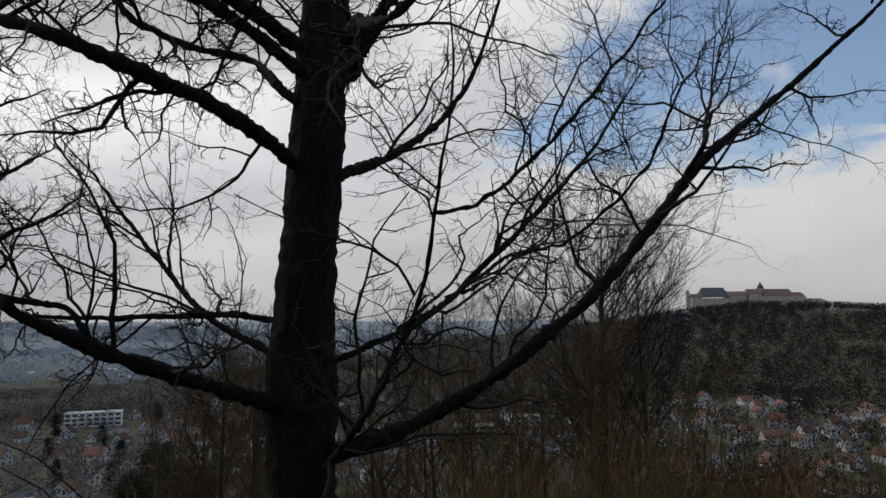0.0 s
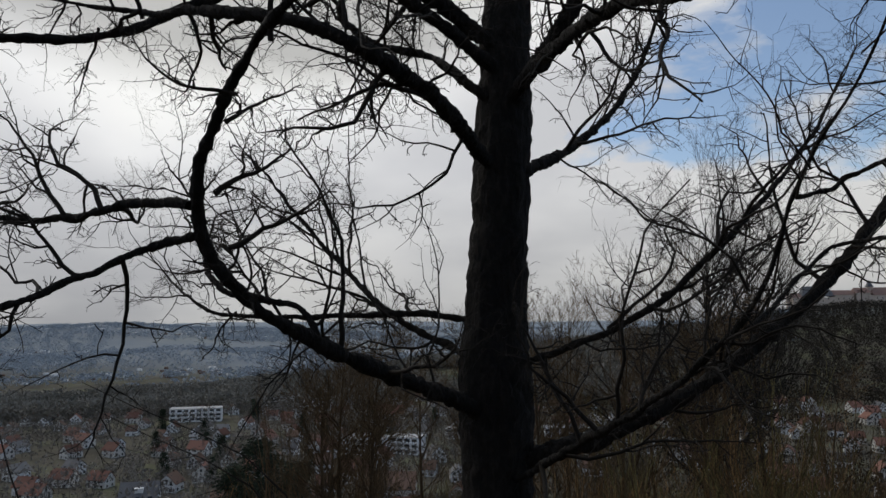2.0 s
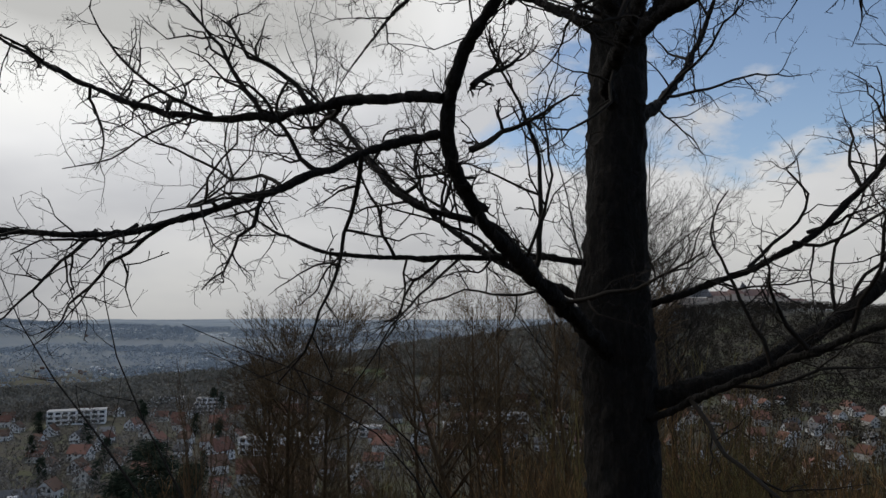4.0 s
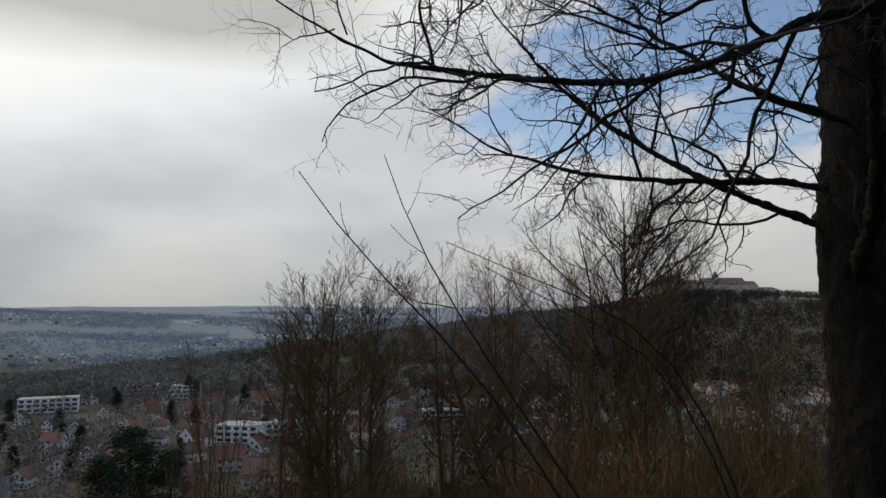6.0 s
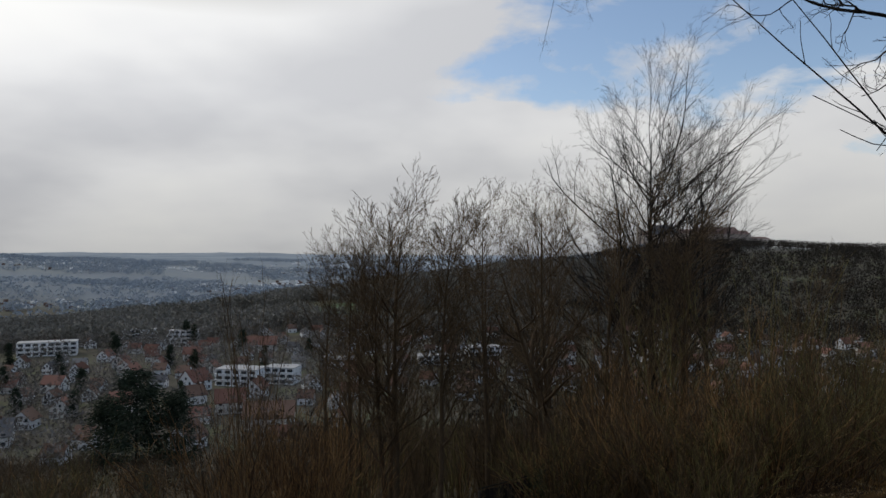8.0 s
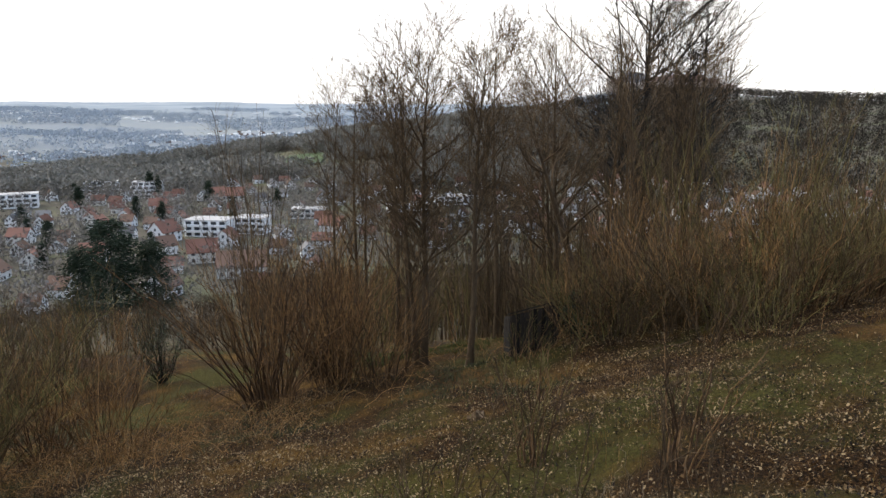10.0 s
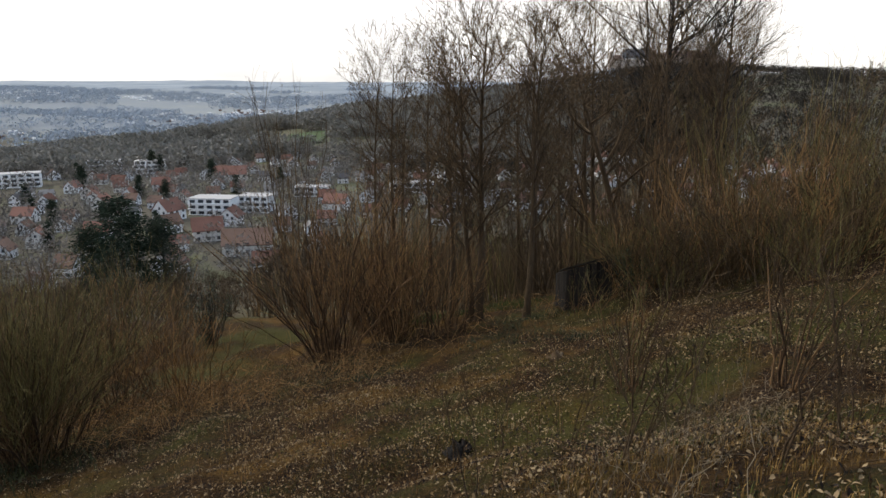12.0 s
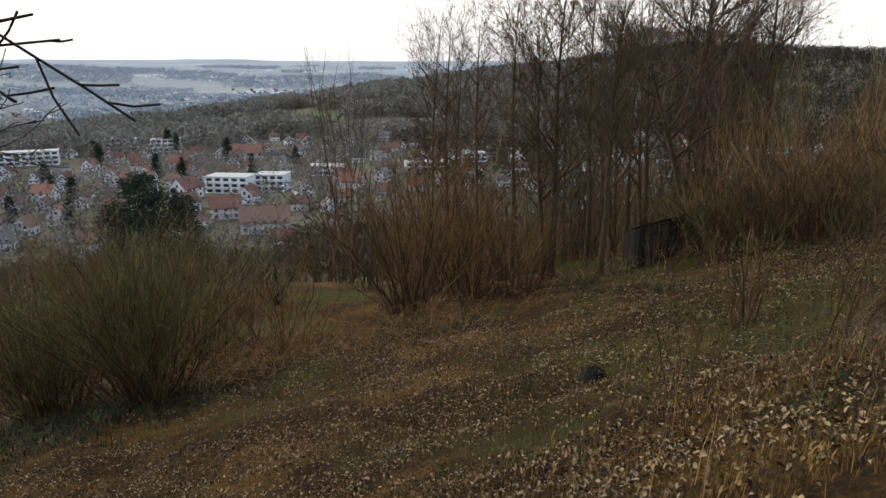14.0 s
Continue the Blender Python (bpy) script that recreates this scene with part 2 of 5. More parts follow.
def soil_material():
    """Hillside soil: leaf mould, straw and green patches near, fields and scrub far off, by place on the plan. Haze is
    mixed into the farthest colours.
    """
    m = bpy.data.materials.new("hillside_ground")
    m.use_nodes = True
    t = m.node_tree
    bsdf = t.nodes["Principled BSDF"]
    bsdf.inputs["Roughness"].default_value = 0.95
    bsdf.inputs["Specular IOR Level"].default_value = 0.1
    geo = node(t, "ShaderNodeNewGeometry")

    def nz(scale, detail=6.0, rough=0.6):
        n = node(t, "ShaderNodeTexNoise", Scale=scale, Detail=detail, Roughness=rough)
        t.links.new(geo.outputs["Position"], n.inputs["Vector"])
        return n.outputs["Fac"]
    mould = ramp(t, nz(17, 9, 0.8), [(0.40, (0.005, 0.0025, 0.001)), (0.5, (0.024, 0.012, 0.0038)), (0.58, (0.075, 0.039, 0.0125)), (0.70, (0.185, 0.108, 0.043))])
    straw = ramp(t, nz(22, 6, 0.7), [(0.34, (0.026, 0.014, 0.0035)), (0.66, (0.165, 0.092, 0.023))])
    green = ramp(t, nz(18, 6, 0.7), [(0.34, (0.013, 0.014, 0.003)), (0.66, (0.082, 0.078, 0.018))])
    near = mixc(t, ramp(t, nz(0.45), [(0.50, (0, 0, 0)), (0.64, (1, 1, 1))]), mould, straw)
    near = mixc(t, ramp(t, nz(0.3, 5), [(0.49, (0, 0, 0)), (0.62, (0.85, 0.85, 0.85))]), near, green)
    # blue-grey basin: the haze of distance is put into the ground colour
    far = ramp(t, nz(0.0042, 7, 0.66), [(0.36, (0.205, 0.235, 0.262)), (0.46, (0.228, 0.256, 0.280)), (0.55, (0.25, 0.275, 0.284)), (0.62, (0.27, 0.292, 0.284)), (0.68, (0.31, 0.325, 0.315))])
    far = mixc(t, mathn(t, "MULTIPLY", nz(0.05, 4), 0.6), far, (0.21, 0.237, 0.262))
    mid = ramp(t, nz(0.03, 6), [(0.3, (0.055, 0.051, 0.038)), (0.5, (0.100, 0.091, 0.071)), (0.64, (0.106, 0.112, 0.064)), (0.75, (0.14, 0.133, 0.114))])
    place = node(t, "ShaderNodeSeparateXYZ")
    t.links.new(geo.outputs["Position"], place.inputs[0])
    # towards the horizon the painted haze turns paler and bluer
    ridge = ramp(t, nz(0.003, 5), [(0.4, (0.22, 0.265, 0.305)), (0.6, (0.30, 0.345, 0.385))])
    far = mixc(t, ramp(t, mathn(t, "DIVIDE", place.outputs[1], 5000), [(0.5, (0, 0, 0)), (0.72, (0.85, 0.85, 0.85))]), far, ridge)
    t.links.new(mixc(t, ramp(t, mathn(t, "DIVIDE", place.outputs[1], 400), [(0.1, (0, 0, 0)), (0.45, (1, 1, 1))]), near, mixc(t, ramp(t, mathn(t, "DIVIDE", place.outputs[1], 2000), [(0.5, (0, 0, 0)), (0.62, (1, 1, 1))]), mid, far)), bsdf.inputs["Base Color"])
    b = node(t, "ShaderNodeBump", Strength=0.9, Distance=0.09)
    t.links.new(nz(15, 8, 0.78), b.inputs["Height"])
    t.links.new(b.outputs[0], bsdf.inputs["Normal"])
    return m


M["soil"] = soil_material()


# ---- mesh tools ----
def mesh_object(name, verts, faces, mat, parent=None, label="", smooth=False):
    me = bpy.data.meshes.new(name)
    me.from_pydata([tuple(v) for v in verts], [], faces)
    me.materials.append(mat)
    if smooth:
        me.shade_smooth()
    ob = new(name, me)
    if parent:
        ob.parent = parent
    if label:
        ob["label"] = label
    return ob


def array_mesh(name, verts, faces, mat, parent=None, label="", smooth=False):
    """A mesh from numpy arrays; faces all have the same number of corners."""
    me = bpy.data.meshes.new(name)
    n, k = faces.shape
    me.vertices.add(len(verts))
    me.vertices.foreach_set("co", np.ascontiguousarray(verts, dtype=np.float32).ravel())
    me.loops.add(n * k)
    me.loops.foreach_set("vertex_index", np.ascontiguousarray(faces, dtype=np.int32).ravel())
    me.polygons.add(n)
    me.polygons.foreach_set("loop_start", np.arange(0, n * k, k, dtype=np.int32))
    me.polygons.foreach_set("loop_total", np.full(n, k, dtype=np.int32))
    me.update(calc_edges=True)
    me.materials.append(mat)
    if smooth:
        me.shade_smooth()
    ob = new(name, me)
    if parent:
        ob.parent = parent
    if label:
        ob["label"] = label
    return ob


def part(name, bm, mat, parent=None, label=""):
    me = bpy.data.meshes.new(name)
    bm.to_mesh(me)
    bm.free()
    me.materials.append(mat)
    ob = new(name, me)
    if parent:
        ob.parent = parent
    if label:
        ob["label"] = label
    return ob


def empty(name, place=(0, 0, 0), turn=0.0):
    ob = new(name)
    ob.matrix_basis = pose(*place, 0, 0, turn)
    return ob


def block(bm, x0, y0, z0, x1, y1, z1, bevel=0.0):
    m = bmesh.ops.create_cube(bm, size=1, matrix=Matrix.Translation(((x0 + x1) / 2, (y0 + y1) / 2, (z0 + z1) / 2)) @ Matrix.Diagonal((x1 - x0, y1 - y0, z1 - z0, 1)))
    if bevel:
        edges = {e for v in m["verts"] for e in v.link_edges}
        bmesh.ops.bevel(bm, geom=list(edges), offset=bevel, segments=1, affect="EDGES")
    return bm


def tubes(P, R, sides):
    """Tapered tubes along the lines P (n, k, 3) with radii R (n, k): vertices and quads."""
    n, k, _ = P.shape
    T = np.gradient(P, axis=1)
    T /= np.linalg.norm(T, axis=2, keepdims=True) + 1e-9
    ref = np.where(np.abs(T[:, :1, 2:3]) < 0.8, np.array([0, 0, 1.0]), np.array([1.0, 0, 0]))
    A = np.cross(T, np.broadcast_to(ref, T.shape))
    A /= np.linalg.norm(A, axis=2, keepdims=True) + 1e-9
    B = np.cross(T, A)
    ang = np.arange(sides) * 2 * np.pi / sides
    V = P[:, :, None] + R[:, :, None, None] * (A[:, :, None] * np.cos(ang)[:, None] + B[:, :, None] * np.sin(ang)[:, None])
    i = np.arange(n)[:, None, None] * k * sides + np.arange(k - 1)[None, :, None] * sides
    a = i + np.arange(sides)
    b = i + (np.arange(sides) + 1) % sides
    F = np.stack([a, b, b + sides, a + sides], axis=-1).reshape(-1, 4)
    return V.reshape(-1, 3), F


def joined(pairs):
    vs, fs, n = [], [], 0
    for v, f in pairs:
        vs.append(v)
        fs.append(f + n)
        n += len(v)
    return np.concatenate(vs), np.concatenate(fs)


def unit(v):
    return v / (np.linalg.norm(v, axis=-1, keepdims=True) + 1e-9)


def shoots(rng, P, R, per, lo, hi, length, angle, up, wiggle, thick, k=4, tip=0.25, kink=0.0, scaled=0.0, hold=0.0):
    """Children of the lines P: per each, set along lo..hi of the parent, leaving it at about angle degrees and bending upwards by up."""
    n, m, _ = P.shape
    idx = np.repeat(np.arange(n), per)
    s = (np.tile(np.arange(per), n) + rng.random(n * per)) / per
    s = lo + (hi - lo) * s
    u = s * (m - 1)
    j = np.minimum(u.astype(int), m - 2)
    w = (u - j)[:, None]
    base = P[idx, j] * (1 - w) + P[idx, j + 1] * w
    r = R[idx, j] * (1 - w[:, 0]) + R[idx, j + 1] * w[:, 0]
    t = unit(P[idx, j + 1] - P[idx, j])
    side = unit(np.cross(t, rng.normal(size=t.shape)))
    a = np.radians(angle) * (0.65 + 0.7 * rng.random(len(t)))[:, None]
    d = unit(t * np.cos(a) + side * np.sin(a) + np.array([0, 0, up * 0.5]))
    L = length * (0.5 + 0.8 * rng.random(len(t))) * (1.15 - 0.6 * s)
    if scaled:
        L = L * np.clip(np.linalg.norm(np.diff(P, axis=1), axis=2).sum(1) / scaled, 0.35, 1.2)[idx]
    pts, lead = [base], d
    for q in range(1, k):
        d = unit(d + lead * hold + rng.normal(size=d.shape) * (wiggle + kink * (q % 2)) + np.array([0, 0, up * 0.35]))
        pts.append(pts[-1] + d * (L / (k - 1))[:, None])
    C = np.stack(pts, axis=1)
    r0 = np.minimum(r * 0.7, thick * (0.6 + 0.8 * rng.random(len(r))))
    RR = r0[:, None] * np.linspace(1, tip, k)[None]
    return C, RR


def vnoise(x, y, size, seed=0):
    """Smooth noise in -1..1 over the plan, with cells of that size."""
    x, y = np.asarray(x) / size, np.asarray(y) / size
    i, j = np.floor(x).astype(np.int64), np.floor(y).astype(np.int64)
    u, v = x - i, y - j
    u, v = u * u * (3 - 2 * u), v * v * (3 - 2 * v)

    def h(a, b):
        q = (a * 374761393 + b * 668265263 + seed * 982451653) & 0x7FFFFFFF
        q = ((q ^ (q >> 13)) * 1274126177) & 0x7FFFFFFF
        return ((q ^ (q >> 16)) & 0xFFFF) / 32767.5 - 1
    return (h(i, j) * (1 - u) + h(i + 1, j) * u) * (1 - v) + (h(i, j + 1) * (1 - u) + h(i + 1, j + 1) * u) * v


# ---- the lie of the land ----
CX = -8.0


def smooth(a, b, v):
    s = np.clip((v - a) / (b - a), 0, 1)
    return s * s * (3 - 2 * s)


def land(x, y, bumps=True):
    x, y = np.asarray(x, float), np.asarray(y, float)
    track = np.interp(x, [-60, -30, -14, -12.2, -8.4, -5.5, -2.8, -1, 0, 30, 60], [-13, -7.6, -3.55, -3.1, -2.08, -1.22, -0.48, -0.04, 0, 2, 4])
    mid = np.interp(x, [-30, -14, -12.2, -10.2, -8.5, -5.5, -3, 0, 30], [0.3, 0.6, 0.8, 1.4, 1.85, 0.9, 0.25, 0.0, 0.0])
    shelf = np.interp(y, [9, 14, 19, 25, 35, 50, 80, 130, 180, 240, 400], [-5.9, -7.0, -8.1, -9.6, -12.5, -17.5, -28, -43, -54, -61, -66])
    shelf = shelf + 0.2 * np.clip(x + 9, -22, 12) * (1 - smooth(21, 34, y))
    s = np.clip((y - mid - 0.8) / 7.4, 0, 1)
    s = s * (1.3 - 0.3 * s)
    near = track * (1 - s) + shelf * s + np.minimum(np.maximum(mid - y - 1.2, 0) * 0.35, 9)
    r, az = np.hypot(x - CX, y), np.degrees(np.arctan2(x - CX, y))
    vale = np.interp(r, [200, 300, 520, 800, 1300, 2000, 2600, 3600, 4700], [-56, -63, -67, -76, -84, -76, -56, -22, 4])
    crest = np.interp(az, [-60, -25, -10, 0, 8, 16, 20, 24, 40, 60], [-84, -80, -58, -39, -24, -8, 10, 21, 8, 6])
    where = np.interp(az, [-60, -25, -10, 0, 8, 16, 22, 60], [750, 760, 800, 830, 880, 1050, 1320, 1320])
    rise = smooth(0, 1, (r - 500) / (where - 500))
    spur = -67 * (1 - rise) + crest * rise
    behind = smooth(where + 120, where + 120 + np.interp(az, [-60, 10, 22], [350, 450, 900]), r)
    far = np.where(r < where, spur, crest * (1 - behind) + vale * behind)
    far = np.where((az > -60) & (az < 60), far, vale)
    far = far + smooth(1800, 2600, r) * (vnoise(az * 10, r * 0.1, 60, 5) * 9)
    far = far + 52 * np.exp(-((az + 33) / 11) ** 2 - ((r - 2500) / 450) ** 2) + 28 * np.exp(-((az + 27) / 8) ** 2 - ((r - 1500) / 200) ** 2)
    k = smooth(170, 280, r)
    z = near * (1 - k) + far * k
    if bumps:
        fade = smooth(1.0, 4.0, np.abs(y - mid)) * 0.85 + 0.15
        z = z + fade * (0.16 * vnoise(x, y, 2.3, 1) + 0.10 * vnoise(x, y, 0.9, 2) + 0.045 * vnoise(x, y, 0.38, 3)) * (1 - smooth(60, 150, r))
        z = z + smooth(60, 200, r) * vnoise(x, y, 60, 4) * 2.0
    return z


def zat(x, y):
    return float(land(x, y))


def build_ground():
    rings, spokes = 190, 420
    rad = np.concatenate([[0.001], 0.25 * np.exp(np.linspace(0, math.log(4800 / 0.25), rings - 1))])
    half = np.linspace(-52, 52, 300)
    rest = np.linspace(52, 308, 121)[1:-1]
    az = np.radians(np.concatenate([half, rest]))
    spokes = len(az)
    x = CX + rad[:, None] * np.sin(az)
    y = rad[:, None] * np.cos(az)
    V = np.stack([x, y, land(x, y)], -1).reshape(-1, 3)
    a = (np.arange(rings - 1)[:, None] * spokes + np.arange(spokes)).ravel()
    b = (np.arange(rings - 1)[:, None] * spokes + (np.arange(spokes) + 1) % spokes).ravel()
    F = np.stack([a, b, b + spokes, a + spokes], -1)[:, ::-1]
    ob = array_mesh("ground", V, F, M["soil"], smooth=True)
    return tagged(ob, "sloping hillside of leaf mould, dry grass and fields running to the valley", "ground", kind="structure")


build_ground()


# ---- the oak by the path ----
def line(points, n):
    """A smooth line of n points through a few given ones."""
    p = np.array(points, float)
    d = np.r_[0, np.cumsum(np.linalg.norm(np.diff(p, axis=0), axis=1))]
    u = np.linspace(0, d[-1], n)
    out = np.stack([np.interp(u, d, p[:, i]) for i in range(3)], 1)
    for _ in range(2):
        out[1:-1] = (out[:-2] + 2 * out[1:-1] + out[2:]) / 4
    return out


def gnarl(P, rng, amount):
    P = P.copy()
    P[1:-1] += rng.normal(size=P[1:-1].shape) * amount
    return P


OAK_LIMBS = []


def limb(points, r0, r1, n=30):
    OAK_LIMBS.append((points, r0, r1, n))


limb([(-1.1, 5.6, 0.75), (-1.36, 5.29, 0.97), (-1.75, 4.55, 1.21), (-2.07, 4.04, 1.42), (-2.28, 3.75, 1.59), (-2.43, 3.55, 1.78), (-2.52, 3.42, 1.99), (-2.51, 3.34, 2.13), (-2.42, 3.24, 2.32), (-2.28, 3.13, 2.51), (-2.10, 2.97, 2.69), (-1.85, 2.70, 2.81)], 0.07, 0.028)
limb([(-2.52, 3.43, 1.98), (-2.75, 3.5, 1.95), (-3.15, 3.25, 1.71), (-3.48, 3.00, 1.53), (-3.79, 2.93, 1.44), (-4.19, 2.96, 1.47), (-4.58, 2.95, 1.50)], 0.026, 0.01)
limb([(-2.51, 3.34, 2.12), (-2.54, 3.35, 2.13), (-2.79, 3.51, 2.18), (-3.23, 3.64, 2.14), (-3.54, 3.66, 2.11), (-3.79, 3.67, 2.12), (-4.05, 3.69, 2.20), (-4.45, 3.76, 2.39), (-4.89, 3.94, 2.64)], 0.034, 0.01)
limb([(-1.12, 5.6, 1.15), (-1.39, 5.71, 1.30), (-1.95, 5.87, 1.55), (-2.29, 6.13, 1.83), (-2.71, 6.45, 2.19), (-3.10, 6.67, 2.60), (-3.44, 6.74, 3.01), (-3.66, 6.69, 3.25)], 0.042, 0.014)
limb([(-2.07, 4.04, 1.44), (-2.15, 4.10, 1.64), (-2.56, 3.95, 1.70), (-2.76, 4.08, 1.81), (-2.89, 4.28, 2.02), (-3.14, 4.65, 2.39), (-3.41, 4.85, 2.61)], 0.026, 0.01)
limb([(-1.05, 5.6, 2.6), (-0.84, 5.59, 2.76), (-0.59, 6.16, 2.97), (-0.24, 6.70, 3.32), (0.09, 7.07, 3.73), (0.34, 7.25, 4.19), (0.52, 7.25, 4.67), (0.62, 7.10, 4.96)], 0.066, 0.022)
limb([(-1.03, 5.6, 3.2), (-0.87, 5.37, 3.42), (-0.61, 4.19, 3.23), (-0.42, 3.22, 2.98), (-0.19, 2.15, 2.50), (-0.10, 1.91, 2.44), (-0.04, 2.09, 2.59)], 0.07, 0.02)
limb([(-1.05, 5.6, 2.7), (-1.25, 5.36, 2.87), (-1.35, 4.46, 2.89), (-1.45, 3.77, 2.84), (-1.55, 3.32, 2.80), (-1.60, 3.18, 2.83), (-1.71, 3.07, 2.82), (-1.88, 3.04, 2.92), (-2.15, 3.14, 2.98), (-2.53, 3.35, 3.13), (-3.03, 3.66, 3.27)], 0.075, 0.026)
limb([(-1.03, 5.6, 3.2), (-1.29, 5.50, 3.43), (-1.75, 6.12, 3.95), (-2.05, 5.92, 3.91), (-2.15, 5.50, 3.83), (-2.08, 4.44, 3.56), (-1.79, 3.56, 3.36)], 0.055, 0.018)
limb([(-1.1, 5.6, 0.4), (-0.87, 5.56, 0.53), (-0.35, 5.33, 0.72), (0.07, 5.23, 0.94), (0.49, 5.20, 1.21), (0.92, 5.24, 1.55), (1.37, 5.34, 1.96), (1.77, 5.45, 2.44), (2.13, 5.53, 2.88), (2.87, 5.59, 3.44), (3.32, 5.52, 3.86), (3.56, 5.43, 4.06)], 0.09, 0.03)
limb([(-1.1, 5.6, 0.3), (-0.85, 5.2, 0.5), (-0.67, 4.65, 0.73), (-0.26, 3.13, 1.27), (-0.09, 2.57, 1.61), (-0.04, 2.51, 1.83), (-0.01, 2.36, 2.07), (0.02, 2.11, 2.13)], 0.036, 0.009)
limb([(-0.03, 2.42, 1.93), (0.08, 2.5, 1.95), (0.20, 2.52, 2.02), (0.29, 2.12, 2.06), (0.43, 2.18, 2.21), (0.65, 2.47, 2.50), (0.81, 2.42, 2.70)], 0.010, 0.006)
limb([(-0.12, 2.62, 1.52), (0.05, 2.75, 1.65), (0.28, 2.93, 1.83), (0.43, 2.56, 1.82), (0.58, 2.39, 1.92), (0.70, 2.31, 2.08), (0.73, 2.23, 2.16)], 0.010, 0.006)
limb([(-1.12, 5.6, 1.15), (-0.85, 5.57, 1.25), (-0.54, 5.24, 1.37), (-0.22, 4.99, 1.52), (0.06, 4.87, 1.70), (0.35, 4.84, 2.00), (0.73, 4.96, 2.36), (1.15, 5.23, 2.85), (1.58, 5.61, 3.47)], 0.034, 0.012)
limb([(1.9, 5.5, 2.6), (1.82, 4.73, 2.75), (2.44, 6.14, 3.55), (2.82, 6.80, 4.29), (3.00, 6.89, 4.87)], 0.026, 0.01)
limb([(-1.0, 5.6, 3.3), (-0.7, 5.4, 3.6), (-0.2, 4.9, 4.3), (0.6, 4.6, 5.0)], 0.09, 0.03)
limb([(-1.0, 5.6, 3.7), (-1.3, 5.5, 3.9), (-2.2, 4.6, 4.3), (-3.6, 4.0, 4.4), (-5.2, 3.8, 4.2)], 0.08, 0.02)
limb([(-1.12, 5.6, 1.5), (-1.6, 5.65, 1.62), (-2.3, 5.6, 1.60), (-3.0, 5.45, 1.58), (-3.4, 5.4, 1.64), (-3.88, 5.79, 1.87), (-4.3, 6.0, 2.21)], 0.034, 0.009)
limb([(-1.0, 5.6, 4.4), (-1.9, 7.2, 5.2), (-3.0, 9.4, 5.35), (-4.0, 11.2, 4.9), (-4.28, 11.6, 4.45), (-4.34, 11.7, 3.98), (-4.45, 11.7, 3.6)], 0.06, 0.008)
limb([(-1.0, 5.6, 3.5), (-1.8, 5.0, 4.0), (-2.5, 4.4, 3.85), (-2.9, 4.03, 3.5), (-3.14, 3.78, 3.21), (-3.5, 3.23, 2.98), (-4.0, 2.8, 2.9)], 0.07, 0.02)


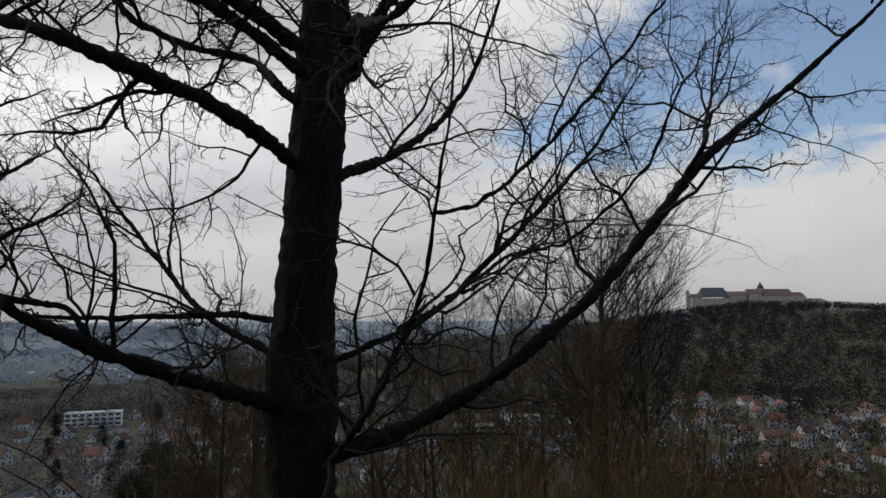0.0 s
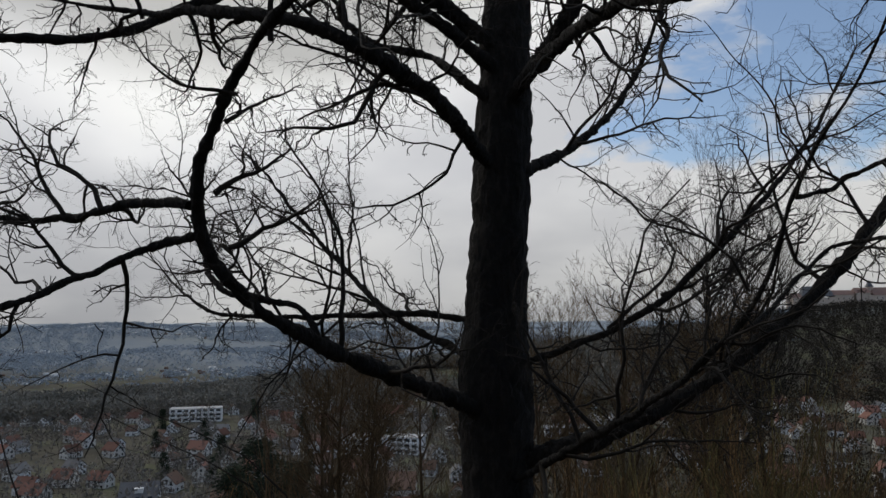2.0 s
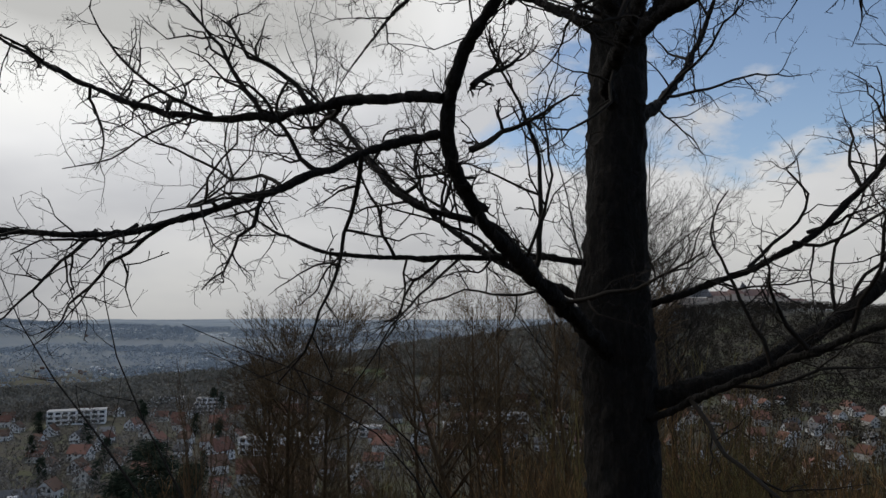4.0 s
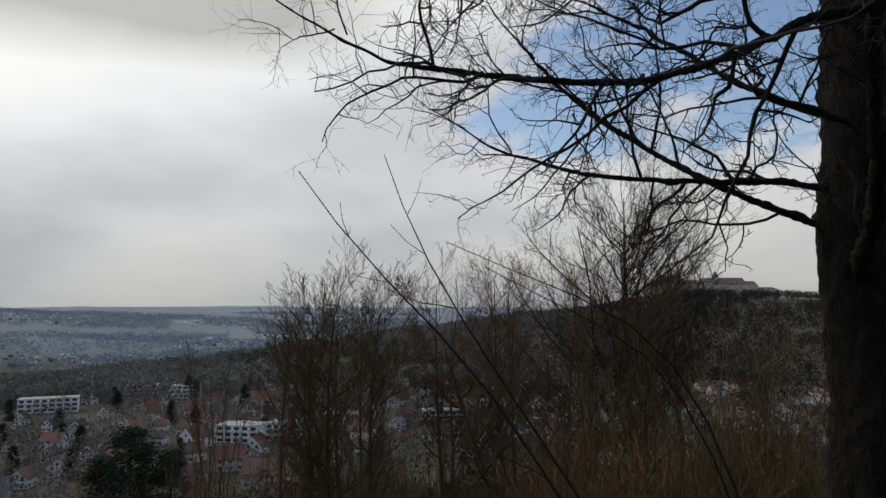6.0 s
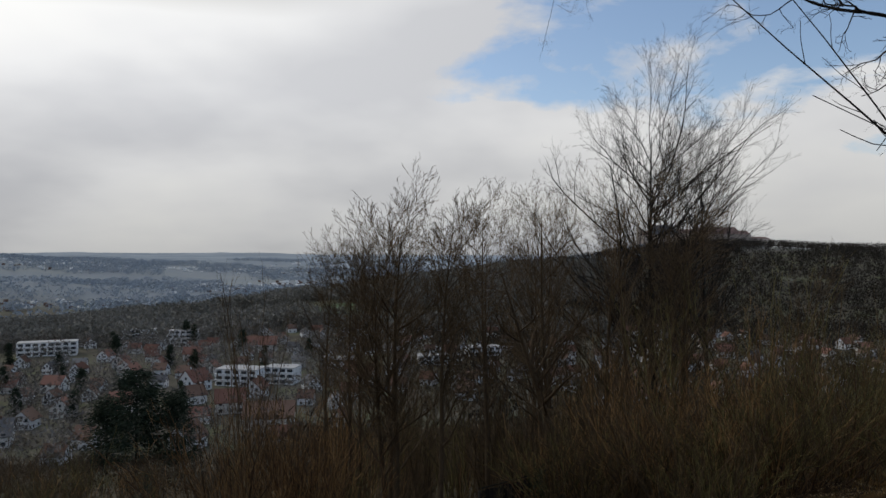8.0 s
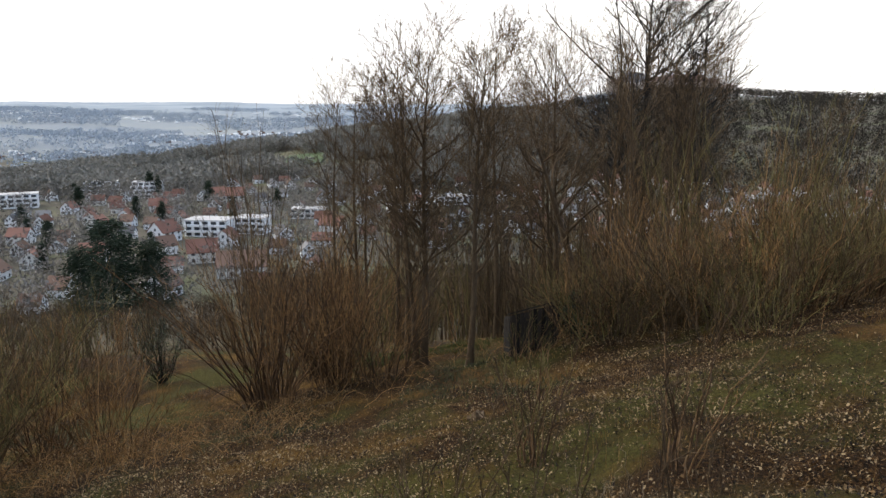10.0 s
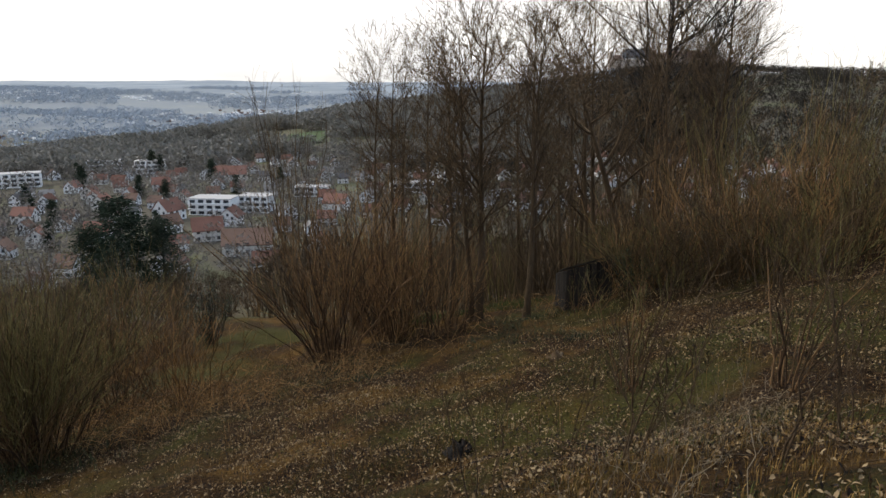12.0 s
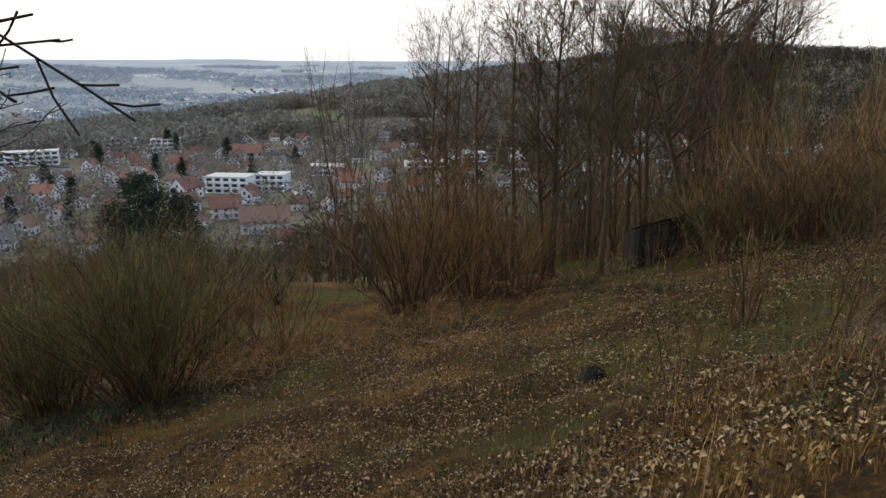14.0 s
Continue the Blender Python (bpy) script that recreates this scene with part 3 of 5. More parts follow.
def build_oak():
    rng = np.random.default_rng(11)
    oak = empty("oak_tree", (-1.05, 5.6, zat(-1.05, 5.6) - 0.1))
    inv = np.array(oak.matrix_basis.translation)
    base = inv[2]
    n = 190
    z = np.linspace(base - 0.3, 8.5, n)
    P = np.stack([np.interp(z, [-5, 0, 1.3, 2.9, 4.2, 9], [-1.02, -1.12, -1.14, -1.05, -1.0, -0.8]), np.interp(z, [-5, 1, 9], [5.6, 5.6, 5.9]), z], 1)
    R = np.interp(z, [base, base + 0.5, 0, 0.9, 1.3, 1.8, 2.9, 4.2, 8.5], [0.5, 0.36, 0.275, 0.285, 0.275, 0.235, 0.225, 0.2, 0.06])
    V, F = tubes(P[None], R[None], 28)
    ring = np.arctan2(V[:, 1] - 5.6, V[:, 0] + 1.05)
    V[:, :2] += (V[:, :2] - P[:, :2].repeat(28, 0)) * (0.05 * vnoise(ring * 3, V[:, 2] * 2.2, 1.0, 7) + 0.05 * vnoise(ring * 9, V[:, 2] * 3.0, 1.0, 8) + 0.05 * rng.normal(size=len(V)) - 0.03)[:, None]
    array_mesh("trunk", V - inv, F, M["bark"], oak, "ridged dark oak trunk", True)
    limbs, rads = [], []
    for pts, r0, r1, k in OAK_LIMBS:
        r0, r1 = r0 * 0.80, r1 * 0.80
        d = unit(np.array(pts[-1]) - np.array(pts[-2]))
        end, tail = np.array(pts[-1]), []
        for q in range(3):
            d = unit(d + rng.normal(size=3) * 0.25 + np.array([0, 0, 0.12]))
            end = end + d * (0.12 + 7.0 * r1)
            tail.append(tuple(end))
        L = gnarl(line(list(pts) + tail, k + 6), rng, 0.006)
        k = len(L)
        u = np.linspace(0, 1, k)
        rr = (r0 - r1) * (1 - np.minimum(u / 0.78, 1)) ** 0.8 + r1 * (1 - np.maximum((u - 0.78) / 0.22, 0) * 0.8)
        rr *= 1 + 0.10 * rng.normal(size=k)
        n2 = 4 * k
        fine = line(L, n2)
        fr = np.interp(np.linspace(0, 1, n2), np.linspace(0, 1, k), rr) * (1 + 0.09 * rng.normal(size=n2))
        V, F = tubes(fine[None], fr[None], 12)
        V += rng.normal(size=V.shape) * 0.11 * fr.repeat(12)[:, None]
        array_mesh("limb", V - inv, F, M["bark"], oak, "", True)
        k2 = 14
        limbs.append(line(L, k2))
        rads.append(np.interp(np.linspace(0, 1, k2), np.linspace(0, 1, k), rr))
    P1, R1 = np.stack(limbs), np.stack(rads)
    # branches in the high crown above the trunk
    P0 = np.stack([np.interp(np.linspace(4.3, 8.5, 12), z, P[:, i]) for i in range(3)], 1)[None]
    hi, hr = shoots(rng, P0, np.full((1, 12), 0.16), 9, 0, 1, 2.8, 65, 0.25, 0.12, 0.09, k=14)
    V, F = tubes(hi, hr, 8)
    P1, R1 = np.concatenate([P1, hi]), np.concatenate([R1, hr])
    out = [(V, F)]
    a, ar = shoots(rng, P1, R1, 15, 0.14, 1.0, 1.08, 54, 0.14, 0.14, 0.0135, k=14, kink=0.22, scaled=3.0, hold=0.30)
    out.append(tubes(a, ar, 5))
    b, br = shoots(rng, a, ar, 7, 0.10, 1.0, 0.46, 58, 0.07, 0.16, 0.0078, k=8, kink=0.30, scaled=1.1, hold=0.30)
    out.append(tubes(b, br, 4))
    c, cr = shoots(rng, b, br, 5, 0.12, 1.0, 0.15, 62, 0.08, 0.30, 0.0050, k=4, tip=0.75, kink=0.35)
    out.append(tubes(c, cr, 3))
    d, dr = shoots(rng, c, cr, 2, 0.3, 1.0, 0.06, 50, 0.15, 0.25, 0.0042, k=3, tip=1.1)
    out.append(tubes(d, dr, 3))
    V, F = joined(out)
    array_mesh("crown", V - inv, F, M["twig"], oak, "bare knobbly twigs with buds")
    tagged(oak, "large leafless oak with a thick dark trunk on the slope", "tree")


build_oak()


# ---- trees down the slope ----
def bare_tree(name, x, y, height, girth, seed, stems=1, crown=0.35, reach=0.3, spread=48, limbs=24, up=0.22, label="", lean=(0, 0), twigs=(7, 4, 3), mats=("ash", "ashtwig"), bough=0.34, straight=1.0):
    rng = np.random.default_rng(seed)
    z0 = zat(x, y)
    tree = empty(name, (x, y, z0 - 0.15))
    pairs = []
    P1s, R1s = [], []
    for s in range(stems):
        k = 16
        u = np.linspace(0, 1, k)
        sway = rng.normal(size=2) * 0.03 * height + np.array(lean) * height
        foot = rng.normal(size=2) * 0.25 * (stems > 1)
        h = height * (1 - 0.12 * s)
        P = np.stack([foot[0] + sway[0] * u ** 1.4 + 0.06 * np.sin(u * 7 + s), foot[1] + sway[1] * u ** 1.4, u * h], 1)
        R = girth * (1 - 0.93 * u) * (1 + 0.6 * np.exp(-u * 25)) * (0.8 if s else 1)
        V, F = tubes(P[None], R[None], 10)
        array_mesh("trunk", V, F, M[mats[0]], tree, "", True)
        a, ar = shoots(rng, P[None], R[None], limbs, crown, 0.98, height * reach, spread, up, 0.10 / straight, girth * bough, k=8)
        P1s.append(a)
        R1s.append(ar)
    a, ar = np.concatenate(P1s), np.concatenate(R1s)
    V, F = tubes(a, ar, 5)
    array_mesh("bough", V, F, M[mats[0]], tree, "ascending branches", True)
    b, br = shoots(rng, a, ar, twigs[0], 0.15, 1, height * 0.15, 33, up * 0.8, 0.08 / straight, girth * 0.11, k=5)
    c, cr = shoots(rng, b, br, twigs[1], 0.15, 1, height * 0.065, 35, up * 0.6, 0.11 / straight, girth * 0.05, k=4)
    d, dr = shoots(rng, c, cr, twigs[2], 0.2, 1, height * 0.022, 36, up * 0.6, 0.16, 0.006, k=3, tip=0.5)
    cr, dr = np.maximum(cr, 0.005), np.maximum(dr, 0.0045)
    V, F = joined([tubes(b, br, 4), tubes(c, cr, 3), tubes(d, dr, 3)])
    array_mesh("crown", V, F, M[mats[1]], tree, "fine bare twigs")
    return tagged(tree, label or "slender leafless tree on the slope", "tree")



bare_tree("ash_tree", 11.5, 48, 25.5, 0.36, 21, stems=2, crown=0.24, limbs=40, reach=0.50, spread=58, up=0.22, twigs=(9, 6, 3), bough=0.24, mats=("bark", "twig"), label="tall leafless ash with a broad rounded crown above the thicket")
bare_tree("ash_tree", 12.4, 42.6, 20, 0.24, 22, crown=0.34, limbs=22, reach=0.36, spread=54, up=0.22, twigs=(8, 5, 3), bough=0.26, mats=("bark", "twig"), label="tall leafless ash standing beside a broader one")
UPRIGHT = dict(spread=50, up=0.20, straight=1.25, bough=0.30)
bare_tree("alder_tree", -6.75, 22.1, 9.3, 0.125, 23, stems=2, crown=0.22, reach=0.27, twigs=(8, 5, 3), label="slim leafless tree with two stems rising from the thicket", **UPRIGHT)
bare_tree("alder_tree", -5.56, 20.3, 8.9, 0.095, 24, crown=0.30, reach=0.24, twigs=(8, 5, 3), label="thin straight leafless tree beside a shed", **UPRIGHT)
for i, (tx, ty, th, tg, ts) in enumerate([(-6.9, 27, 10.6, 0.11, 1), (-8.4, 34, 12.4, 0.13, 2), (-6.7, 38, 14.0, 0.14, 1), (-2.9, 30, 12.5, 0.13, 1), (-0.3, 30, 12.5, 0.14, 2), (3.1, 34, 14.0, 0.15, 1), (1.8, 40, 16.0, 0.16, 2), (5.1, 36, 13.5, 0.14, 1), (-9.8, 31, 11.0, 0.10, 1), (3.6, 31, 13.5, 0.13, 1), (6.6, 33.5, 14.5, 0.13, 2), (0.9, 35.5, 14.5, 0.13, 1), (8.6, 38, 15.5, 0.14, 2), (-1.9, 37.5, 14.0, 0.13, 1)]):
    bare_tree("alder_tree", tx, ty, th, tg, 300 + i, stems=ts, crown=0.34, reach=0.28, limbs=18, twigs=(6, 4, 3), **UPRIGHT)
bare_tree("leaning_tree", -1.2, 24, 8.0, 0.17, 33, crown=0.35, reach=0.42, spread=62, lean=(-0.28, 0.05), up=0.1, limbs=12, label="old leaning leafless tree with crooked arching branches")
bare_tree("alder_tree", 10.6, 30, 9.5, 0.11, 34, crown=0.5, reach=0.3, spread=55, lean=(0.06, 0), limbs=10, label="crooked leafless sapling with a few buds")
bare_tree("oak_tree", -15.9, 4.6, 9.5, 0.2, 36, crown=0.15, reach=0.40, spread=82, up=0.04, limbs=20, twigs=(6, 4, 3), bough=0.14, mats=("bark", "twig"), label="leafless oak reaching its lower branches over the bank")


# ---- shrubs and thickets ----
def coppice(name, x, y, stems, height, spread, seed, mat, label, twigs=5, base=0.35, thick=0.014, fine=2, group=""):
    """A shrub of many stems fanning up from one stool."""
    rng = np.random.default_rng(seed)
    shrub = empty(name, (x, y, zat(x, y) - 0.05))
    k = 7
    foot = rng.normal(size=(stems, 2)) * base
    out = foot / (np.abs(foot).max() + 1e-6) * spread + rng.normal(size=(stems, 2)) * spread * 0.35
    h = height * (0.55 + 0.5 * rng.random(stems))
    u = np.linspace(0, 1, k)
    P = np.zeros((stems, k, 3))
    P[:, :, :2] = foot[:, None] + out[:, None] * (u ** 1.15)[None, :, None]
    P[:, :, 2] = h[:, None] * (u - 0.12 * u * u)[None]
    P[:, 1:] += rng.normal(size=(stems, k - 1, 3)) * 0.035 * height / 3
    R = thick * (0.6 + 0.8 * rng.random(stems))[:, None] * np.linspace(1, 0.3, k)[None]
    V, F = tubes(P, R, 5)
    array_mesh("stem_fan", V, F, M["hazel_stem" if thick > 0.012 and not group else mat], shrub, "", True)
    a, ar = shoots(rng, P, R, twigs, 0.25, 1.0, height * 0.22, 26, 0.3, 0.08, thick * 0.42, k=4)
    b, br = shoots(rng, a, ar, fine, 0.2, 1.0, height * 0.09, 32, 0.2, 0.15, 0.004, k=3, tip=0.6)
    V, F = joined([tubes(a, np.maximum(ar, 0.0045), 3), tubes(b, np.maximum(br, 0.0034), 3)])
    array_mesh("crown", V, F, M[mat], shrub)
    return tagged(shrub, label, "shrub", group)


RED = "golden-brown leafless hazel coppice with many upright stems"
coppice("hazel_shrub", -11.2, 21.0, 70, 5.6, 2.4, 41, "hazel", RED, thick=0.022)
coppice("hazel_shrub", -9.3, 21.8, 55, 4.8, 1.8, 42, "hazel", RED, thick=0.018)
coppice("hazel_shrub", -7.9, 20.6, 40, 3.4, 1.3, 43, "hazel", RED)
coppice("hazel_shrub", -10.0, 25.0, 60, 6.2, 2.2, 44, "hazel", RED, thick=0.02)
coppice("willow_shrub", -17.6, 16.2, 200, 4.5, 2.3, 45, "willow", "olive-brown leafless willow bush on the bank", thick=0.014, twigs=9)
coppice("willow_shrub", -20.2, 17.0, 150, 3.6, 2.0, 46, "willow", "olive-brown leafless willow bush on the bank", thick=0.014, twigs=8)
coppice("hazel_shrub", -17.2, 20.4, 55, 4.2, 2.0, 47, "hazel", "brown leafless shrub on the bank")
coppice("elder_shrub", -6.0, 11.4, 16, 2.3, 0.9, 48, "willow", "sparse grey-brown shrub with budding twigs", base=0.16, twigs=6)
coppice("elder_shrub", -4.6, 9.6, 12, 2.1, 0.8, 49, "ash", "sparse brown shrub on the grassy bank", base=0.14, twigs=6)
coppice("willow_shrub", 5.5, 19, 80, 4.2, 2.4, 50, "willow", "olive-green leafless willow bush on the bank", twigs=9)
coppice("willow_shrub", 2.6, 17.2, 60, 3.0, 1.8, 51, "willow", "olive-green leafless willow bush on the bank", twigs=9)
coppice("hazel_shrub", 1.5, 21.5, 60, 4.2, 2.2, 52, "hazel", "brown leafless shrub among the trees")
coppice("hazel_shrub", 6.0, 25, 70, 5.6, 2.6, 53, "hazel", RED, thick=0.018)
coppice("hazel_shrub", -2.2, 20.6, 36, 2.8, 1.4, 54, "willow", "olive-brown leafless shrub beside a shed")

for i, (wx, wy, wn, wh) in enumerate([(-8.1, 6.5, 3, 2.1), (-9.2, 6.9, 3, 1.6), (-7.0, 7.6, 4, 1.9), (-5.4, 7.2, 4, 2.0), (-10.4, 8.6, 3, 1.3), (-7.6, 9.4, 4, 1.6), (-8.2, 5.85, 2, 1.9), (-7.3, 5.6, 3, 1.7), (-6.2, 6.3, 3, 1.8)]):
    coppice("young_sapling", wx, wy, wn, wh, 0.45, 240 + i, "ash", "thin bare young sapling on the grassy bank", base=0.06, twigs=5, thick=0.008, fine=2)

# the thicket further down: a few kinds, repeated
THICKET = [coppice("thicket_shrub", 9 + i * 3.1, 27 + i * 2.3, 20, 6.0 + i * 0.7, 1.9, 60 + i, ("ashtwig", "ashtwig", "hazel", "willow", "ashtwig")[i], "tall brown leafless shrub in the thicket", twigs=7, thick=0.024, fine=2, group="thicket on the slope") for i in range(5)]


def scatter_thicket():
    rng = np.random.default_rng(70)
    made = 0
    while made < 190:
        y = 24 + 62 * rng.random() ** 1.3
        x = -14 + (y * 1.05 + 16) * rng.random()
        if x < 0 and y < 29 or (-9 < x < -3 and y < 33):
            continue
        if x < -8 - 0.05 * y and rng.random() < 0.6:
            continue
        ob = copy_thing(THICKET[made % 5], pose(x, y, zat(x, y) - 0.05, 0, 0, 360 * rng.random()))
        s = 0.75 + 0.5 * rng.random()
        ob.scale = (s, s, s * (0.85 + 0.4 * rng.random()))
        made += 1
    for i in range(60):
        x, y = -14 - 34 * rng.random(), 21 + 40 * rng.random()
        if x > -19 and y < 36:
            continue
        ob = copy_thing(THICKET[i % 5], pose(x, y, zat(x, y) - 0.05, 0, 0, 360 * rng.random()))
        s = 0.38 + 0.25 * rng.random()
        ob.scale = (s * 1.3, s * 1.3, s)


scatter_thicket()

LOW = [coppice("brush_shrub", -24 + i * 2.6, 19 + i * 0.8, 24, 1.9 + 0.3 * i, 1.1, 72 + i, ("ashtwig", "willow", "ashtwig", "hazel")[i], "low brown leafless brush on the bank", twigs=6, thick=0.011, fine=2, group="brush along the bank") for i in range(4)]


def scatter_brush():
    rng = np.random.default_rng(76)
    for i in range(150):
        if i < 85:
            x, y = -36 + 27 * rng.random(), 17.5 + 16 * rng.random()
            if x > -12 and y < 20.5 or (-17.8 < x < -12.5 and y > 18.5):
                continue
        elif i < 135:
            x = -2.6 + 15 * rng.random()
            y = 15.0 + 5.5 * rng.random() + max(0.0, -x) * 1.2
        else:
            x, y = -2.5 + 4 * rng.random(), 18.5 + 2.0 * rng.random()
        ob = copy_thing(LOW[i % 4], pose(x, y, zat(x, y) - 0.05, 0, 0, 360 * rng.random()))
        s = 0.7 + 0.6 * rng.random()
        ob.scale = (s * 1.1, s * 1.1, s)


scatter_brush()


def sapling(name, stems, label, mat="hazel"):
    """A young stem by the path, from given bends."""
    foot = stems[0][0]
    ob = empty(name, foot)
    rng = np.random.default_rng(81)
    for pts, r0 in stems[1:]:
        L = line(pts, 12)
        rr = 0.0026 + (r0 - 0.0026) * (1 - np.linspace(0, 1, 12)) ** 1.3
        V, F = tubes(L[None], rr[None], 6)
        array_mesh("stem", V - np.array(foot), F, M[mat], ob, "", True)
        a, ar = shoots(rng, L[None], rr[None], 6, 0.5, 0.92, 0.42, 38, 0.15, 0.10, 0.0032, k=5, tip=0.6)
        for q in range(len(a)):
            V, F = tubes(a[q:q + 1], ar[q:q + 1], 4)
            array_mesh("twig", V - np.array(foot), F, M[mat], ob)
    return tagged(ob, label, "sapling")


sapling("sapling", [((-2.7, 3.85, zat(-2.7, 3.85)),), ([(-2.7, 3.85, zat(-2.7, 3.85)), (-3.40, 3.92, -0.85), (-3.78, 3.97, -0.31), (-3.95, 4.13, 0.04), (-4.24, 4.13, 0.49), (-4.60, 4.16, 0.73), (-4.80, 4.25, 0.91), (-4.96, 4.36, 1.16), (-5.14, 4.49, 1.43)], 0.019), ([(-2.7, 3.85, zat(-2.7, 3.85)), (-3.35, 4.05, -0.75), (-3.85, 4.3, 0.0), (-4.19, 4.40, 0.55), (-4.38, 4.38, 0.77), (-4.53, 4.47, 1.10), (-4.63, 4.67, 1.43), (-4.67, 4.81, 1.60)], 0.016)], "thin bare sapling leaning over the slope", "twig")
sapling("sapling", [((-2.0, 5.0, zat(-2.0, 5.0)),), ([(-2.0, 5.0, zat(-2.0, 5.0)), (-2.25, 5.25, -0.6), (-2.73, 5.4, 0.54), (-3.07, 5.27, 0.66), (-3.5, 5.17, 0.79), (-3.91, 5.15, 0.9), (-4.27, 5.17, 1.1)], 0.019), ([(-2.0, 5.0, zat(-2.0, 5.0)), (-2.3, 5.2, -0.7), (-2.78, 5.32, 0.40), (-3.23, 5.14, 0.55), (-3.6, 5.01, 0.67), (-4.03, 4.98, 0.92)], 0.017)], "bare young oak sapling bent down the slope", "twig")


# ---- shed, stumps and litter on the bank ----
def build_shed():
    x0, y0, w, d = -4.35, 20.4, 1.35, 1.4
    z0 = zat(x0 + w / 2, y0) - 0.4
    shed = empty("shed", (x0, y0, z0), -4)
    rng = random.Random(5)
    n = 11
    fall = 0.345
    for side in range(3):
        for i in range(n):
            bm = bmesh.new()
            s, q = w / n, d / n
            h = 1.52 + rng.uniform(-0.03, 0.0)
            if side == 0:
                block(bm, i * s + 0.006, -0.012, 0, (i + 1) * s - 0.006, 0.012 + rng.uniform(0, 0.012), h + 0.36 * i / n, 0.003)
            elif side == 1:
                block(bm, w - 0.012, i * q + 0.006, 0, w + 0.012 + rng.uniform(0, 0.012), (i + 1) * q - 0.006, h + 0.34 - (i + 1) * q * fall, 0.003)
            else:
                block(bm, -0.012 - rng.uniform(0, 0.012), i * q + 0.006, 0, 0.012, (i + 1) * q - 0.006, h - (i + 1) * q * fall, 0.003)
            part("board", bm, M["shed"], shed)
    bm = bmesh.new()
    block(bm, 0, d - 0.03, 0, w, d, 1.03)
    part("back_wall", bm, M["shed"], shed)
    bm = bmesh.new()
    block(bm, -0.05, -0.06, 0, w + 0.05, d + 0.12, 0.03, 0.008)
    roof = part("roof", bm, M["felt"], shed, "mossy felt roof")
    roof.matrix_basis = pose(0, 0, 1.55, -19, -14.9, 0)
    tagged(shed, "small dark weathered board shed among the trees", "shed")


build_shed()
coppice("elder_shrub", -4.2, 19.2, 14, 1.5, 0.8, 55, "willow", "sparse grey-brown shrub before a dark shed", base=0.2, twigs=6)
coppice("elder_shrub", -2.9, 18.6, 16, 1.7, 0.9, 56, "hazel", "sparse brown shrub before a dark shed", base=0.2, twigs=6)


def stump(x, y, r, h, seed, mat, label, skin="bark"):
    """A rotten stump: a ragged shell with splintered edges and a hollow heart."""
    rng = np.random.default_rng(seed)
    ob = empty("tree_stump", (x, y, zat(x, y) - 0.05))
    k, sides = 6, 18
    z = np.linspace(0, h, k)
    P = np.stack([0.25 * z, 0 * z, z], 1)
    R = r * (0.8 + 0.9 * np.exp(-z / h * 3))
    V, F = tubes(P[None], R[None], sides)
    V += rng.normal(size=V.shape) * r * 0.10
    V[-sides:, 2] += h * (0.55 * rng.random(sides) - 0.4)
    array_mesh("bark", V, F, M[skin], ob, "", True)
    top = V[-sides:]
    c = top.mean(0) - np.array([0, 0, h * 0.3])
    mesh_object("broken_wood", [c, *(top * 0.96 + c * 0.04)], [(0, 1 + i, 1 + (i + 1) % sides) for i in range(sides)], M[mat], ob, "splintered wood face")
    return tagged(ob, label, "stump")


# a low dark stump stands in for a dark hollow in the soil
stump(-8.9, 10.5, 0.15, 0.2, 3, "shed", "dark hollow in loose soil on the bank, stood in for by a low stump")
stump(-6.3, 14.4, 0.15, 0.17, 4, "cut_wood", "pale splintered stump on the grassy bank", "ash")


def fallen_branch(x, y, length, turn, seed):
    rng = np.random.default_rng(seed)
    k = 9
    u = np.linspace(-0.5, 0.5, k) * length
    px, py = x + u * math.cos(turn), y + u * math.sin(turn)
    P = np.stack([px, py, land(px, py) + 0.05], 1)
    P += rng.normal(size=P.shape) * 0.03
    R = np.linspace(0.022, 0.008, k)
    a, ar = shoots(rng, P[None], R[None], 4, 0.2, 0.9, length * 0.25, 45, 0.15, 0.15, 0.008, k=5)
    o = np.array([x, y, zat(x, y)])
    ob = empty("fallen_branch", tuple(o))
    V, F = tubes(P[None], R[None], 7)
    array_mesh("stick", V - o, F, M["ash"], ob, "", True)
    V, F = tubes(a, ar, 4)
    array_mesh("twig_spray", V - o, F, M["ashtwig"], ob)
    tagged(ob, "dead branch lying on the leaf litter", "branch")


for i, (bx, by, bl, bt) in enumerate([(-14.6, 11.6, 1.6, 0.7), (-13.2, 16.2, 1.8, 0.2), (-14.4, 18.2, 2.2, -0.4), (-11.0, 15.8, 1.2, 1.1), (-3.4, 13.6, 1.5, 2.4), (-2.0, 16.5, 1.8, 2.7), (-16.5, 14.8, 1.4, 0.3)]):
    fallen_branch(bx, by, bl, bt, 200 + i)


